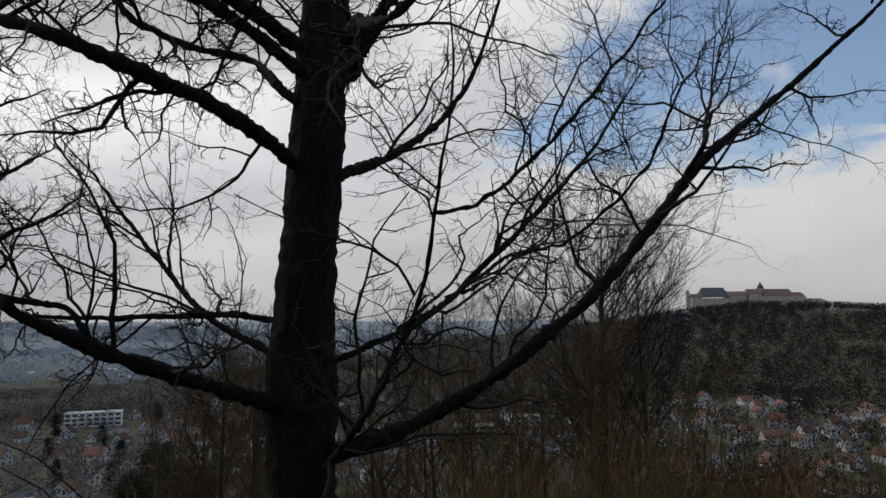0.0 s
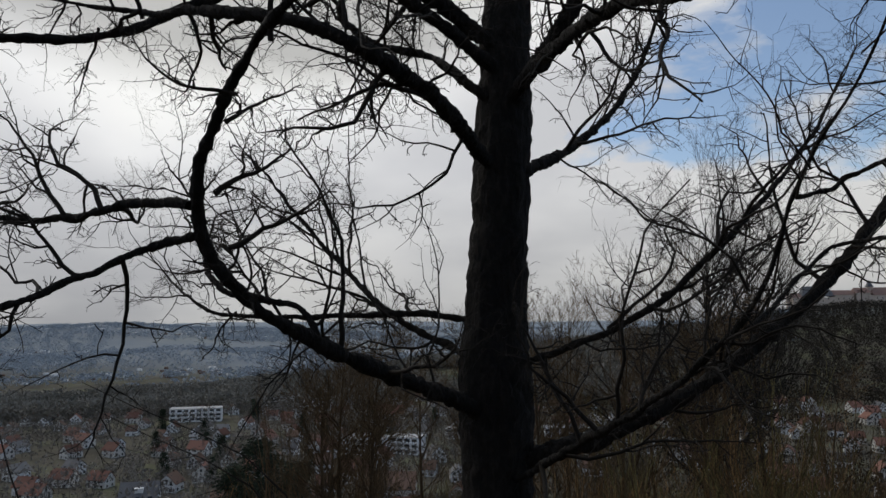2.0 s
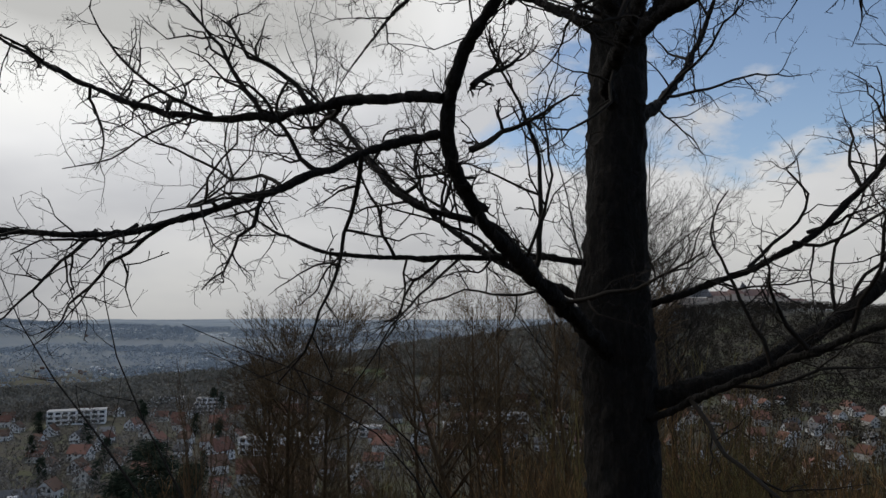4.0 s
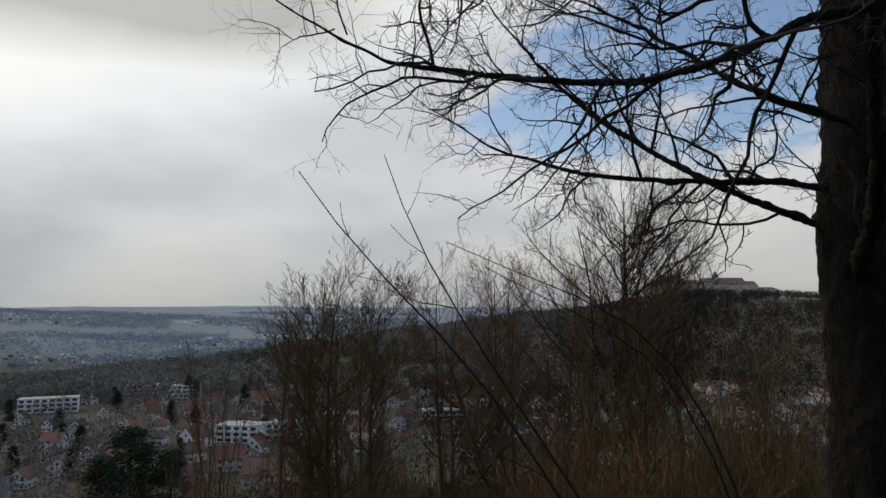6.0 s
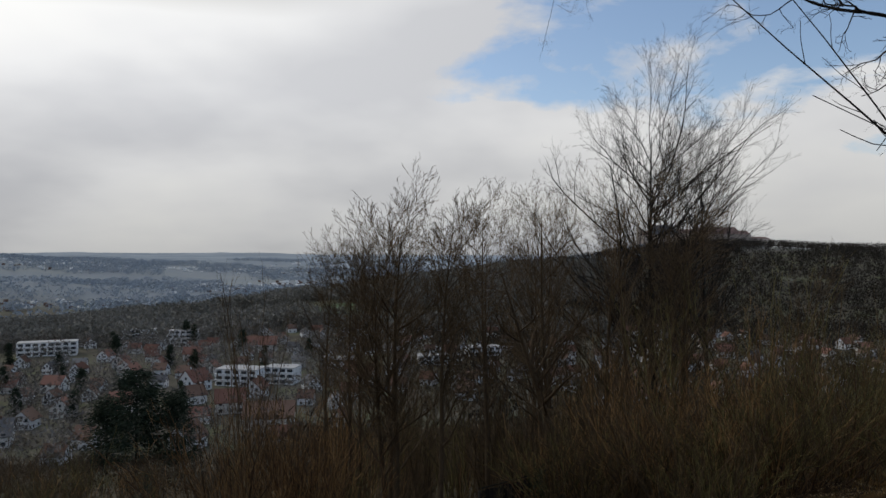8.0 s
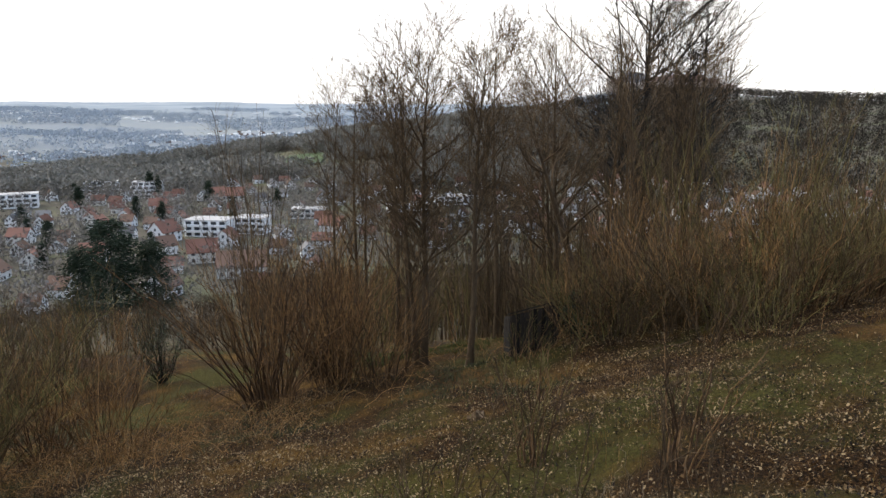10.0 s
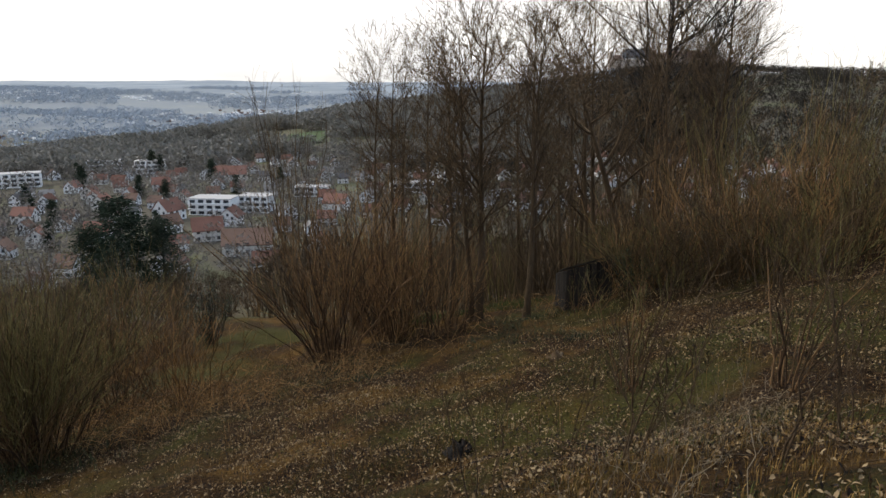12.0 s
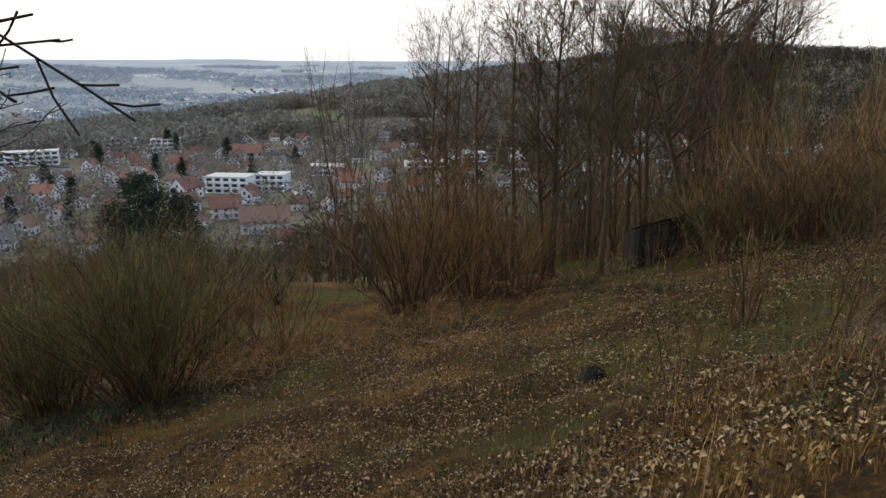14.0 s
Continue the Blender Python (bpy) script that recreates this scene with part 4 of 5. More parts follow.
def build_litter():
    """Curled leaves, each of two halves folded along the midrib."""
    rng = np.random.default_rng(90)
    n = 330000
    x = -23 + 27 * rng.random(n)
    y = 2.6 + 19 * rng.random(n) ** 1.15
    heap = vnoise(x, y, 2.6, 21) + 0.6 * vnoise(x, y, 0.8, 22) + 0.5 * vnoise(x, y, 0.3, 23) + 0.45 * rng.normal(size=n)
    keep = (heap > -0.12) & (y > 1.6 + np.interp(x, [-26, -14, -10, -8, 0, 8], [0.5, 0.6, 1.4, 1.8, 0.2, 0.2]))
    x, y = x[keep], y[keep]
    n = len(x)
    c = np.stack([x, y, land(x, y) + 0.008 + 0.045 * rng.random(n)], 1)
    a = rng.random(n) * 2 * np.pi
    s = 0.009 + 0.018 * rng.random(n) ** 1.8
    t = np.stack([np.cos(a), np.sin(a), 0.55 * rng.normal(size=n)], 1) * s[:, None]
    q = np.stack([-np.sin(a), np.cos(a), 0.5 * rng.normal(size=n)], 1) * (s * (0.35 + 0.35 * rng.random(n)))[:, None]
    curl = np.array([0, 0, 1.0]) * (s * (0.2 + 0.7 * rng.random(n)))[:, None]
    V = np.stack([c - t, c - t * 0.4 + q + curl, c + t * 0.35 + q * 0.8 + curl, c + t + curl * 0.4, c + t * 0.4 - q + curl, c - t * 0.35 - q * 0.85 + curl], 1).reshape(-1, 3)
    i = np.arange(n)[:, None] * 6
    F = np.concatenate([i + np.array([0, 3, 2, 1]), i + np.array([0, 5, 4, 3])])
    ob = array_mesh("leaf_litter", V, F, M["leaf"])
    tagged(ob, "fallen brown and pale leaves strewn over the bank", "leaves", kind="stuff")


build_litter()


def build_twig_litter():
    rng = np.random.default_rng(91)
    n, k = 2600, 4
    x, y = -26 + 33 * rng.random(n), 4.6 + 18 * rng.random(n)
    a = rng.random(n) * 2 * np.pi
    L = 0.08 + 0.35 * rng.random(n) ** 2
    u = np.linspace(-0.5, 0.5, k)
    px = x[:, None] + np.cos(a)[:, None] * L[:, None] * u + 0.015 * rng.normal(size=(n, k))
    py = y[:, None] + np.sin(a)[:, None] * L[:, None] * u + 0.015 * rng.normal(size=(n, k))
    P = np.stack([px, py, land(px, py) + 0.02], -1)
    V, F = tubes(P, (0.002 + 0.004 * rng.random(n))[:, None] * np.ones((1, k)), 4)
    tagged(array_mesh("twig_litter", V, F, M["ash"]), "small broken twigs lying among the leaves", "twigs", kind="stuff")


build_twig_litter()


def blades(name, x, y, per, height, spread, mat, label, category, seed, droop=0.6, width=0.004):
    """Tufts of thin bent blades at the given places."""
    rng = np.random.default_rng(seed)
    n = len(x) * per
    bx, by = np.repeat(x, per) + rng.normal(size=n) * spread, np.repeat(y, per) + rng.normal(size=n) * spread
    b = np.stack([bx, by, land(bx, by) - 0.01], 1)
    a = rng.random(n) * 2 * np.pi
    h = height * (0.4 + 0.9 * rng.random(n))
    d = np.stack([np.cos(a), np.sin(a)], 1) * (h * droop * rng.random(n))[:, None]
    m = b + np.concatenate([d * 0.35, (h * 0.62)[:, None]], 1)
    e = b + np.concatenate([d, (h * (1 - 0.45 * droop * rng.random(n)))[:, None]], 1)
    w = np.stack([-np.sin(a), np.cos(a), 0 * a], 1) * width * (0.6 + 0.8 * rng.random(n))[:, None]
    V = np.stack([b - w, b + w, m + w * 0.8, m - w * 0.8, e + w * 0.25, e - w * 0.25], 1).reshape(-1, 3)
    i = np.arange(n)[:, None] * 6
    F = np.concatenate([i + np.array([0, 1, 2, 3]), i + np.array([3, 2, 4, 5])])
    ob = array_mesh(name, V, F, M[mat])
    return tagged(ob, label, category, kind="stuff")


def build_grass():
    rng = np.random.default_rng(95)

    def spots(n, seed, cut, size, x0=-26, x1=8, y0=3.0, y1=26):
        x, y = x0 + (x1 - x0) * rng.random(n), y0 + (y1 - y0) * rng.random(n)
        k = vnoise(x, y, size, seed) + 0.3 * rng.normal(size=n) > cut
        return x[k], y[k]
    blades("dry_grass", *spots(11000, 31, 0.25, 1.6), 9, 0.11, 0.09, "straw", "tufts of bleached dry grass on the bank", "grass", 96)
    blades("green_grass", *spots(6000, 32, 0.3, 2.2), 9, 0.085, 0.08, "green_blade", "short green grass between the dry leaves", "grass", 97)
    blades("dead_weeds", *spots(650, 33, 0.15, 3.5), 4, 0.6, 0.12, "hazel", "standing stalks of dead brown weeds", "weeds", 98, droop=0.25, width=0.003)
    blades("lawn", *spots(2200, 34, -2, 3.0, -9, -2.5, 23.5, 30), 8, 0.16, 0.08, "green_blade", "green grass in a gap behind the trees", "grass", 99)
    # the verge beside the path
    x, y = -17 + 16 * rng.random(9000), 1.6 + 6.0 * rng.random(9000)
    edge = 1.1 + np.interp(x, [-17, -14, -10.2, -8.5, -5.5, -3, 0], [0.5, 0.6, 1.4, 1.85, 0.9, 0.25, 0.0])
    k = (y > edge + 0.4 * vnoise(x, y, 0.7, 36)) & (vnoise(x, y, 1.1, 35) + 0.5 * rng.normal(size=len(x)) > 0.0)
    h = k & (vnoise(x, y, 1.5, 37) > 0.05)
    blades("verge_dry_grass", x[k & ~h], y[k & ~h], 8, 0.11, 0.07, "straw", "short dry grass along the edge of the path", "grass", 103, width=0.0028)
    blades("verge_green_grass", x[h], y[h], 8, 0.10, 0.07, "green_blade", "short green grass along the edge of the path", "grass", 104, width=0.0028)


build_grass()


def build_brambles():
    rng = np.random.default_rng(101)
    n = 900
    x = np.concatenate([-18 + 8 * rng.random(n // 2), -26 + 26 * rng.random(n - n // 2)])
    y = np.concatenate([16 + 4 * rng.random(n // 2), 18 + 6 * rng.random(n - n // 2)])
    k = 7
    a = rng.random(n) * 2 * np.pi
    L = 0.5 + 0.9 * rng.random(n)
    u = np.linspace(0, 1, k)
    px = x[:, None] + np.cos(a)[:, None] * L[:, None] * u
    py = y[:, None] + np.sin(a)[:, None] * L[:, None] * u
    pz = land(px, py) + (L * 0.55)[:, None] * 4 * (u * (1 - u * 0.9))[None] * (0.4 + 0.6 * rng.random(n))[:, None]
    P = np.stack([px, py, pz], -1) + rng.normal(size=(n, k, 3)) * 0.03
    R = 0.006 * np.linspace(1, 0.4, k)[None] * np.ones((n, 1))
    b, br = shoots(rng, P, R, 5, 0.1, 1, 0.3, 55, 0.1, 0.2, 0.003, k=4, tip=0.6)
    V, F = joined([tubes(P, R, 4), tubes(b, br, 3)])
    tagged(array_mesh("bramble_thicket", V, F, M["hazel"]), "low brown tangle of arching brambles", "bramble", kind="stuff")
    m = 4200
    x, y = -27 + 32 * rng.random(m), 15.5 + 9 * rng.random(m)
    keep = vnoise(x, y, 2.2, 41) > 0.42
    x, y = x[keep], y[keep]
    blades("ivy_and_nettles", x, y, 9, 0.15, 0.18, "herb", "dark green low herbs under the shrubs", "herbs", 102, droop=1.7, width=0.008)
    x, y = -19.2 + 1.5 * rng.normal(size=520), 15.2 + 1.3 * rng.normal(size=520)
    blades("ivy_carpet", x, y, 8, 0.22, 0.15, "herb", "dark green ivy and grass at the foot of the willows", "herbs", 107, droop=1.3, width=0.009)


def build_canes():
    """Pale dead canes arching over one another at the foot of the path's bank."""
    rng = np.random.default_rng(106)
    n, k = 120, 8
    f = rng.random(n)
    x = -9.25 + 3.6 * f + 0.35 * rng.normal(size=n)
    y = 4.35 + 4.2 * f + 0.4 * rng.normal(size=n)
    a = rng.random(n) * 2 * np.pi
    L = 0.35 + 0.75 * rng.random(n)
    lean = 0.15 + 0.6 * rng.random(n)
    u = np.linspace(0, 1, k)
    px = x[:, None] + (np.cos(a) * L * lean)[:, None] * u ** 1.4
    py = y[:, None] + (np.sin(a) * L * lean)[:, None] * u ** 1.4
    rise = (L * (1.15 - 0.6 * lean))[:, None] * (u - 0.55 * lean[:, None] * u * u)
    P = np.stack([px, py, land(px, py) + rise - 0.02], -1)
    P[:, 1:] += rng.normal(size=(n, k - 1, 3)) * 0.018
    R = (0.0022 + 0.0026 * rng.random(n))[:, None] * np.linspace(1, 0.45, k)[None]
    b, br = shoots(rng, P, R, 3, 0.3, 1, 0.2, 45, 0.15, 0.15, 0.002, k=4, tip=0.6)
    V, F = joined([tubes(P, R, 4), tubes(b, br, 3)])
    tagged(array_mesh("bramble_canes", V, F, M["cane"]), "tangle of pale dry bramble canes beside the path", "bramble", kind="stuff")


build_canes()
build_brambles()


# ---- conifers below the bank ----
def conifer(x, y, height, width, seed, label, z0=None, dome=False):
    rng = np.random.default_rng(seed)
    z0 = zat(x, y) if z0 is None else z0
    tree = empty("conifer", (x, y, z0 - 0.2))
    V, F = tubes(np.array([[[0, 0, 0], [0, 0, height * 0.5], [0, 0, height]]]), np.array([[height * 0.018, height * 0.012, 0.02]]), 8)
    array_mesh("trunk", V, F, M["bark"], tree)
    n, clumps = 7000, 90
    uc = rng.random(clumps) ** 1.1
    ac = rng.random(clumps) * 2 * np.pi
    rc = width * (1 - uc) ** 0.6 * (0.35 + 0.65 * rng.random(clumps))
    if dome:
        uc = rng.random(clumps) ** 0.8
        rc = width * np.sin(np.pi * (0.22 + 0.74 * uc)) ** 0.7 * (0.3 + 0.7 * rng.random(clumps))
    pick = rng.integers(0, clumps, n)
    a = ac[pick] + 0.5 * rng.normal(size=n) * 0.6
    size = height * (0.045 + 0.03 * rng.random(clumps))[pick]
    rr = rc[pick] * np.sqrt(rng.random(n))
    z = height * (0.12 + 0.85 * uc[pick])
    c = np.stack([rr * np.cos(a), rr * np.sin(a), z - rr * 0.2], 1) + rng.normal(size=(n, 3)) * size[:, None] * np.array([0.8, 0.8, 0.55])
    d = np.stack([np.cos(a), np.sin(a), -0.35 + 0.4 * rng.random(n)], 1) * (0.5 + 0.5 * rng.random(n))[:, None] * height * 0.05
    q = np.cross(d, rng.normal(size=d.shape))
    q = unit(q) * height * 0.007
    V = np.stack([c - q, c + q, c + d], 1).reshape(-1, 3)
    array_mesh("crown", V, np.arange(3 * n).reshape(-1, 3), M["conifer"], tree, "dark green needle boughs")
    return tagged(tree, label, "tree")


conifer(-65.0, 163, 24, 9.0, 111, "large dark green pine with a broad ragged crown below the bank", dome=True)
conifer(-57.0, 166, 19, 6.5, 112, "dark green pine standing beside a larger one", dome=True)
conifer(-73.5, 168, 18, 6.0, 113, "dark green pine standing beside a larger one", dome=True)


def evergreen_bush(x, y, height, width, seed, label):
    """A dense leafy bush: upright stems clothed in small broad leaves."""
    rng = np.random.default_rng(seed)
    ob = empty("evergreen_bush", (x, y, zat(x, y) - 0.05))
    stems, k = 26, 6
    a = rng.random(stems) * 2 * np.pi
    r = width * np.sqrt(rng.random(stems))
    u = np.linspace(0, 1, k)
    h = height * (0.6 + 0.4 * rng.random(stems)) * (1 - 0.35 * (r / width) ** 2)
    P = np.stack([(r * np.cos(a))[:, None] * u ** 0.7, (r * np.sin(a))[:, None] * u ** 0.7, h[:, None] * u], -1)
    P[:, 1:] += rng.normal(size=(stems, k - 1, 3)) * 0.04
    R = 0.018 * np.linspace(1, 0.25, k)[None] * np.ones((stems, 1))
    V, F = tubes(P, R, 5)
    array_mesh("stem_fan", V, F, M["bark"], ob)
    n = 4200
    i, w = rng.integers(0, stems, n), rng.random(n) ** 0.6 * (k - 1.001)
    j = w.astype(int)
    c = P[i, j] + (P[i, j + 1] - P[i, j]) * (w - j)[:, None] + rng.normal(size=(n, 3)) * 0.10 * width
    t = unit(rng.normal(size=(n, 3)) + np.array([0, 0, 0.5])) * (0.025 + 0.03 * rng.random(n))[:, None]
    q = unit(np.cross(t, rng.normal(size=(n, 3)))) * 0.018
    V = np.stack([c, c + t * 0.5 + q, c + t, c + t * 0.5 - q], 1).reshape(-1, 3)
    array_mesh("foliage", V, np.arange(4 * n).reshape(-1, 4), M["ivy"], ob, "dense dark green leaves")
    tagged(ob, label, "bush")


evergreen_bush(-16.4, 28.6, 3.5, 1.15, 114, "small dark evergreen bush at the edge of the bank")
evergreen_bush(-2.55, 20.1, 1.5, 0.75, 115, "dark ivy-clad bush growing against a shed")
for i, (px, py, ph) in enumerate([(-165, 540, 20), (-158, 536, 16), (-110, 480, 18), (-190, 395, 14), (-205, 505, 13), (-150, 330, 15), (-163, 300, 13), (-172, 360, 12), (-86, 430, 12), (-230, 420, 15), (-128, 330, 13), (-118, 396, 15), (-140, 424, 14), (-182, 452, 16), (-100, 312, 11), (-134, 286, 12), (-196, 352, 13), (-62, 452, 13)]):
    conifer(px, py, ph, ph * 0.26, 120 + i, "dark spruce standing among the houses of the town")


# ---- leafless woods, far off ----
def fuzz(rng, x, y, h, w, per, blade, z=None):
    """Leafless crowns: each a trunk and many thin spread blades."""
    n = len(x)
    z0 = land(x, y) if z is None else z
    idx = np.repeat(np.arange(n), per)
    m = len(idx)
    u = rng.random(m)
    a = rng.random(m) * 2 * np.pi
    rad = np.sqrt(rng.random(m)) * np.sin(np.pi * (0.12 + 0.8 * u)) * (0.8 + 0.4 * rng.random(m))
    H, W = h[idx], w[idx]
    c = np.stack([x[idx] + rad * W * np.cos(a), y[idx] + rad * W * np.sin(a), z0[idx] + H * (0.18 + 0.72 * u)], 1)
    d = np.stack([rad * np.cos(a), rad * np.sin(a), 0.35 + 0.5 * rng.random(m)], 1) + 0.55 * rng.normal(size=(m, 3))
    d = unit(d) * (H * (0.08 + 0.09 * rng.random(m)))[:, None]
    q = unit(np.cross(d, rng.normal(size=d.shape))) * (blade * H * (0.5 + rng.random(m)))[:, None]
    V1 = np.stack([c - q, c + q, c + d], 1).reshape(-1, 3)
    F1 = np.arange(3 * m).reshape(-1, 3)
    b = np.stack([x, y, z0 - 0.3], 1)
    t = b + np.stack([0 * h, 0 * h, h * 0.6], 1)
    e = np.stack([h * 0.02, 0 * h, 0 * h], 1)
    V2 = np.stack([b - e, b + e, t], 1).reshape(-1, 3)
    return np.concatenate([V1, V2]), np.concatenate([F1, np.arange(3 * n).reshape(-1, 3) + len(V1)])


def polar(rng, n, r0, r1, a0, a1):
    r = np.sqrt(r0 ** 2 + (r1 ** 2 - r0 ** 2) * rng.random(n))
    a = np.radians(a0 + (a1 - a0) * rng.random(n))
    return CX + r * np.sin(a), r * np.cos(a), r, np.degrees(a)


def build_woods():
    rng = np.random.default_rng(140)
    # the wooded spur and the castle hill
    x, y, r, a = polar(rng, 9500, 560, 930, -44, 18)
    k = (r < np.interp(a, [-42, -10, 8, 18], [850, 880, 930, 930])) & ~((np.abs(x + 63) < 24) & (np.abs(y - 672) < 42)) & (vnoise(x, y, 90, 51) > -0.55)
    x, y = x[k], y[k]
    h = 11 + 6 * rng.random(len(x))
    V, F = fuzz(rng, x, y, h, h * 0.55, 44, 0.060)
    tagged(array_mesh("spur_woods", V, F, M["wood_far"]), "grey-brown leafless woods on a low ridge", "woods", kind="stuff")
    x, y, r, a = polar(rng, 5600, 600, 1310, 8, 46)
    k = vnoise(x, y, 110, 52) > -0.6
    x, y = x[k], y[k]
    h = 9 + 6 * rng.random(len(x))
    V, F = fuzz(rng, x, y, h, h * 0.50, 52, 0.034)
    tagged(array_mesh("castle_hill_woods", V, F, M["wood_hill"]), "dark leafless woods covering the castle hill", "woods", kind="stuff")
    # trees among the houses
    x, y, r, a = polar(rng, 2700, 225, 640, -42, 46)
    k = vnoise(x, y, 45, 57) + 0.5 * rng.normal(size=len(x)) > -0.45
    x, y = x[k], y[k]
    h = 6 + 9 * rng.random(len(x)) ** 1.3
    east = np.degrees(np.arctan2(x - CX, y)) > 2
    V, F = fuzz(rng, x[~east], y[~east], h[~east], h[~east] * 0.5, 80, 0.026)
    tagged(array_mesh("town_trees", V, F, M["wood_town"]), "bare garden trees among the houses of the town", "woods", kind="stuff")
    V, F = fuzz(rng, x[east], y[east], h[east], h[east] * 0.52, 70, 0.036)
    tagged(array_mesh("hillside_trees", V, F, M["wood_hill"]), "dark bare trees on the lower slope of the castle hill", "woods", kind="stuff")
    # the slope below, brown thicket
    x, y, r, a = polar(rng, 1500, 70, 235, -44, 46)
    h = np.where(a > -9, 6 + 6 * rng.random(len(x)), 2.5 + 3.5 * rng.random(len(x)))
    V, F = fuzz(rng, x, y, h, h * 0.45, 130, 0.010)
    tagged(array_mesh("slope_woods", V, F, M["wood_brown"]), "brown leafless trees and scrub covering the slope", "woods", kind="stuff")
    # the basin and the far ridges
    x, y, r, a = polar(rng, 17000, 880, 3600, -44, 20)
    k = (vnoise(x, y, 300, 53) + 0.25 * vnoise(x, y, 90, 55) > 0.2) | ((np.abs(a + 27) < 11) & (np.abs(r - 1480) < 190)) | ((a < -18) & (np.abs(r - 2450) < 300)) | (r < 1180) & (vnoise(x, y, 120, 54) > -0.4)
    x, y = x[k], y[k]
    h = 10 + 5 * rng.random(len(x))
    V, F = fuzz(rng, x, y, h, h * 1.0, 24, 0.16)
    tagged(array_mesh("far_woods", V, F, M["wood_hazed"]), "distant bare woods across the basin, haze painted into their colour", "woods", kind="stuff")


build_woods()


# ---- the town ----
def gable(w, d, eave, ridge, over=0.5):
    """Corners of a gable roof slab over a w by d plan, ridge along x."""
    t = 0.25
    xs = (-w / 2 - over, w / 2 + over)
    run = d / 2 + over
    drop = over * (ridge - eave) / (d / 2)
    v, f = [], []
    for sx in xs:
        v += [(sx, -run, eave - drop), (sx, 0, ridge), (sx, run, eave - drop), (sx, run, eave - drop + t), (sx, 0, ridge + t), (sx, -run, eave - drop + t)]
    n = 6
    f = [(0, 1, 4, 5), (1, 2, 3, 4), (6, 11, 10, 7), (7, 10, 9, 8), (5, 4, 10, 11), (4, 3, 9, 10), (0, 6, 7, 1), (1, 7, 8, 2), (0, 5, 11, 6), (2, 8, 9, 3)]
    return v, f


def house(name, x, y, w, d, eave, ridge, turn, wall, roof, label, storeys=2, z=None, dormer=False, group=""):
    ob = empty(name, (x, y, (zat(x, y) if z is None else z) - 0.4), turn)
    b = -1.5
    v = [(-w / 2, -d / 2, b), (w / 2, -d / 2, b), (w / 2, d / 2, b), (-w / 2, d / 2, b), (-w / 2, -d / 2, eave), (w / 2, -d / 2, eave), (w / 2, d / 2, eave), (-w / 2, d / 2, eave), (-w / 2, 0, ridge), (w / 2, 0, ridge)]
    mesh_object("wall", v, [(0, 1, 5, 4), (2, 3, 7, 6), (1, 2, 6, 9, 5), (3, 0, 4, 8, 7), (4, 5, 9, 8), (6, 7, 8, 9)], M[wall], ob)
    rv, rf = gable(w, d, eave, ridge)
    mesh_object("roof", rv, rf, M[roof], ob)
    bm = bmesh.new()
    block(bm, w * 0.2, -0.35, ridge - 1.2, w * 0.2 + 0.6, 0.35, ridge + 1.0)
    part("chimney", bm, M["brown_tile"], ob)

    def window(px, py, pz, ww, hh, along):
        bm = bmesh.new()
        if along == "x":
            block(bm, px - ww / 2, py - 0.06, pz, px + ww / 2, py + 0.06, pz + hh)
        else:
            block(bm, px - 0.06, py - ww / 2, pz, px + 0.06, py + ww / 2, pz + hh)
        part("window", bm, M["pane"], ob)
    cols = max(2, int(w // 3.6))
    for s in range(storeys):
        zz = 1.0 + s * 2.8
        for i in range(cols):
            window(-w / 2 + (i + 0.5) * w / cols, -d / 2, zz, 1.3, 1.4, "x")
        for sx in (-w / 2, w / 2):
            for q in (-d / 4, d / 4):
                window(sx, q, zz, 1.2, 1.4, "y")
    window(-w / 2, 0, eave + 0.4, 1.1, 1.3, "y")
    window(w / 2, 0, eave + 0.4, 1.1, 1.3, "y")
    if dormer:
        bm = bmesh.new()
        block(bm, -1.6, -d / 4 - 1.3, eave + (ridge - eave) * 0.35, 1.6, -d / 4 + 1.0, eave + (ridge - eave) * 0.35 + 1.7, 0.05)
        part("dormer", bm, M["white"], ob)
    return tagged(ob, label, "house", group)


def flats(name, x, y, w, d, floors, turn, label, step=0.0):
    """A flat-roofed block with banded balconies."""
    ob = empty(name, (x, y, zat(x, y) - 0.4), turn)
    for s in range(floors):
        inset = step * s
        bm = bmesh.new()
        block(bm, -w / 2 + inset, -d / 2 + inset, s * 2.9 - (2.0 if s == 0 else 0), w / 2 - inset * 0.4, d / 2, s * 2.9 + 2.9)
        part("storey", bm, M["white"], ob)
        bm = bmesh.new()
        block(bm, -w / 2 + inset - 0.1, -d / 2 + inset - 1.1, s * 2.9 - 0.1, w / 2 - inset * 0.4, -d / 2 + inset - 0.02, s * 2.9 + 0.95)
        part("balcony", bm, M["white"], ob)
        n = max(3, int((w - inset * 1.4) // 4))
        for i in range(n):
            px = -w / 2 + inset + (i + 0.5) * (w - inset * 1.4) / n
            bm = bmesh.new()
            block(bm, px - 1.4, -d / 2 + inset - 0.05, s * 2.9 + 0.95, px + 1.4, -d / 2 + inset + 0.1, s * 2.9 + 2.5)
            part("window", bm, M["pane"], ob)
    bm = bmesh.new()
    i = step * (floors - 1)
    block(bm, -w / 2 + i - 0.3, -d / 2 + i - 0.3, floors * 2.9, w / 2 - i * 0.4 + 0.3, d / 2 + 0.3, floors * 2.9 + 0.35)
    part("roof", bm, M["flat_roof"], ob)
    return tagged(ob, label, "building")


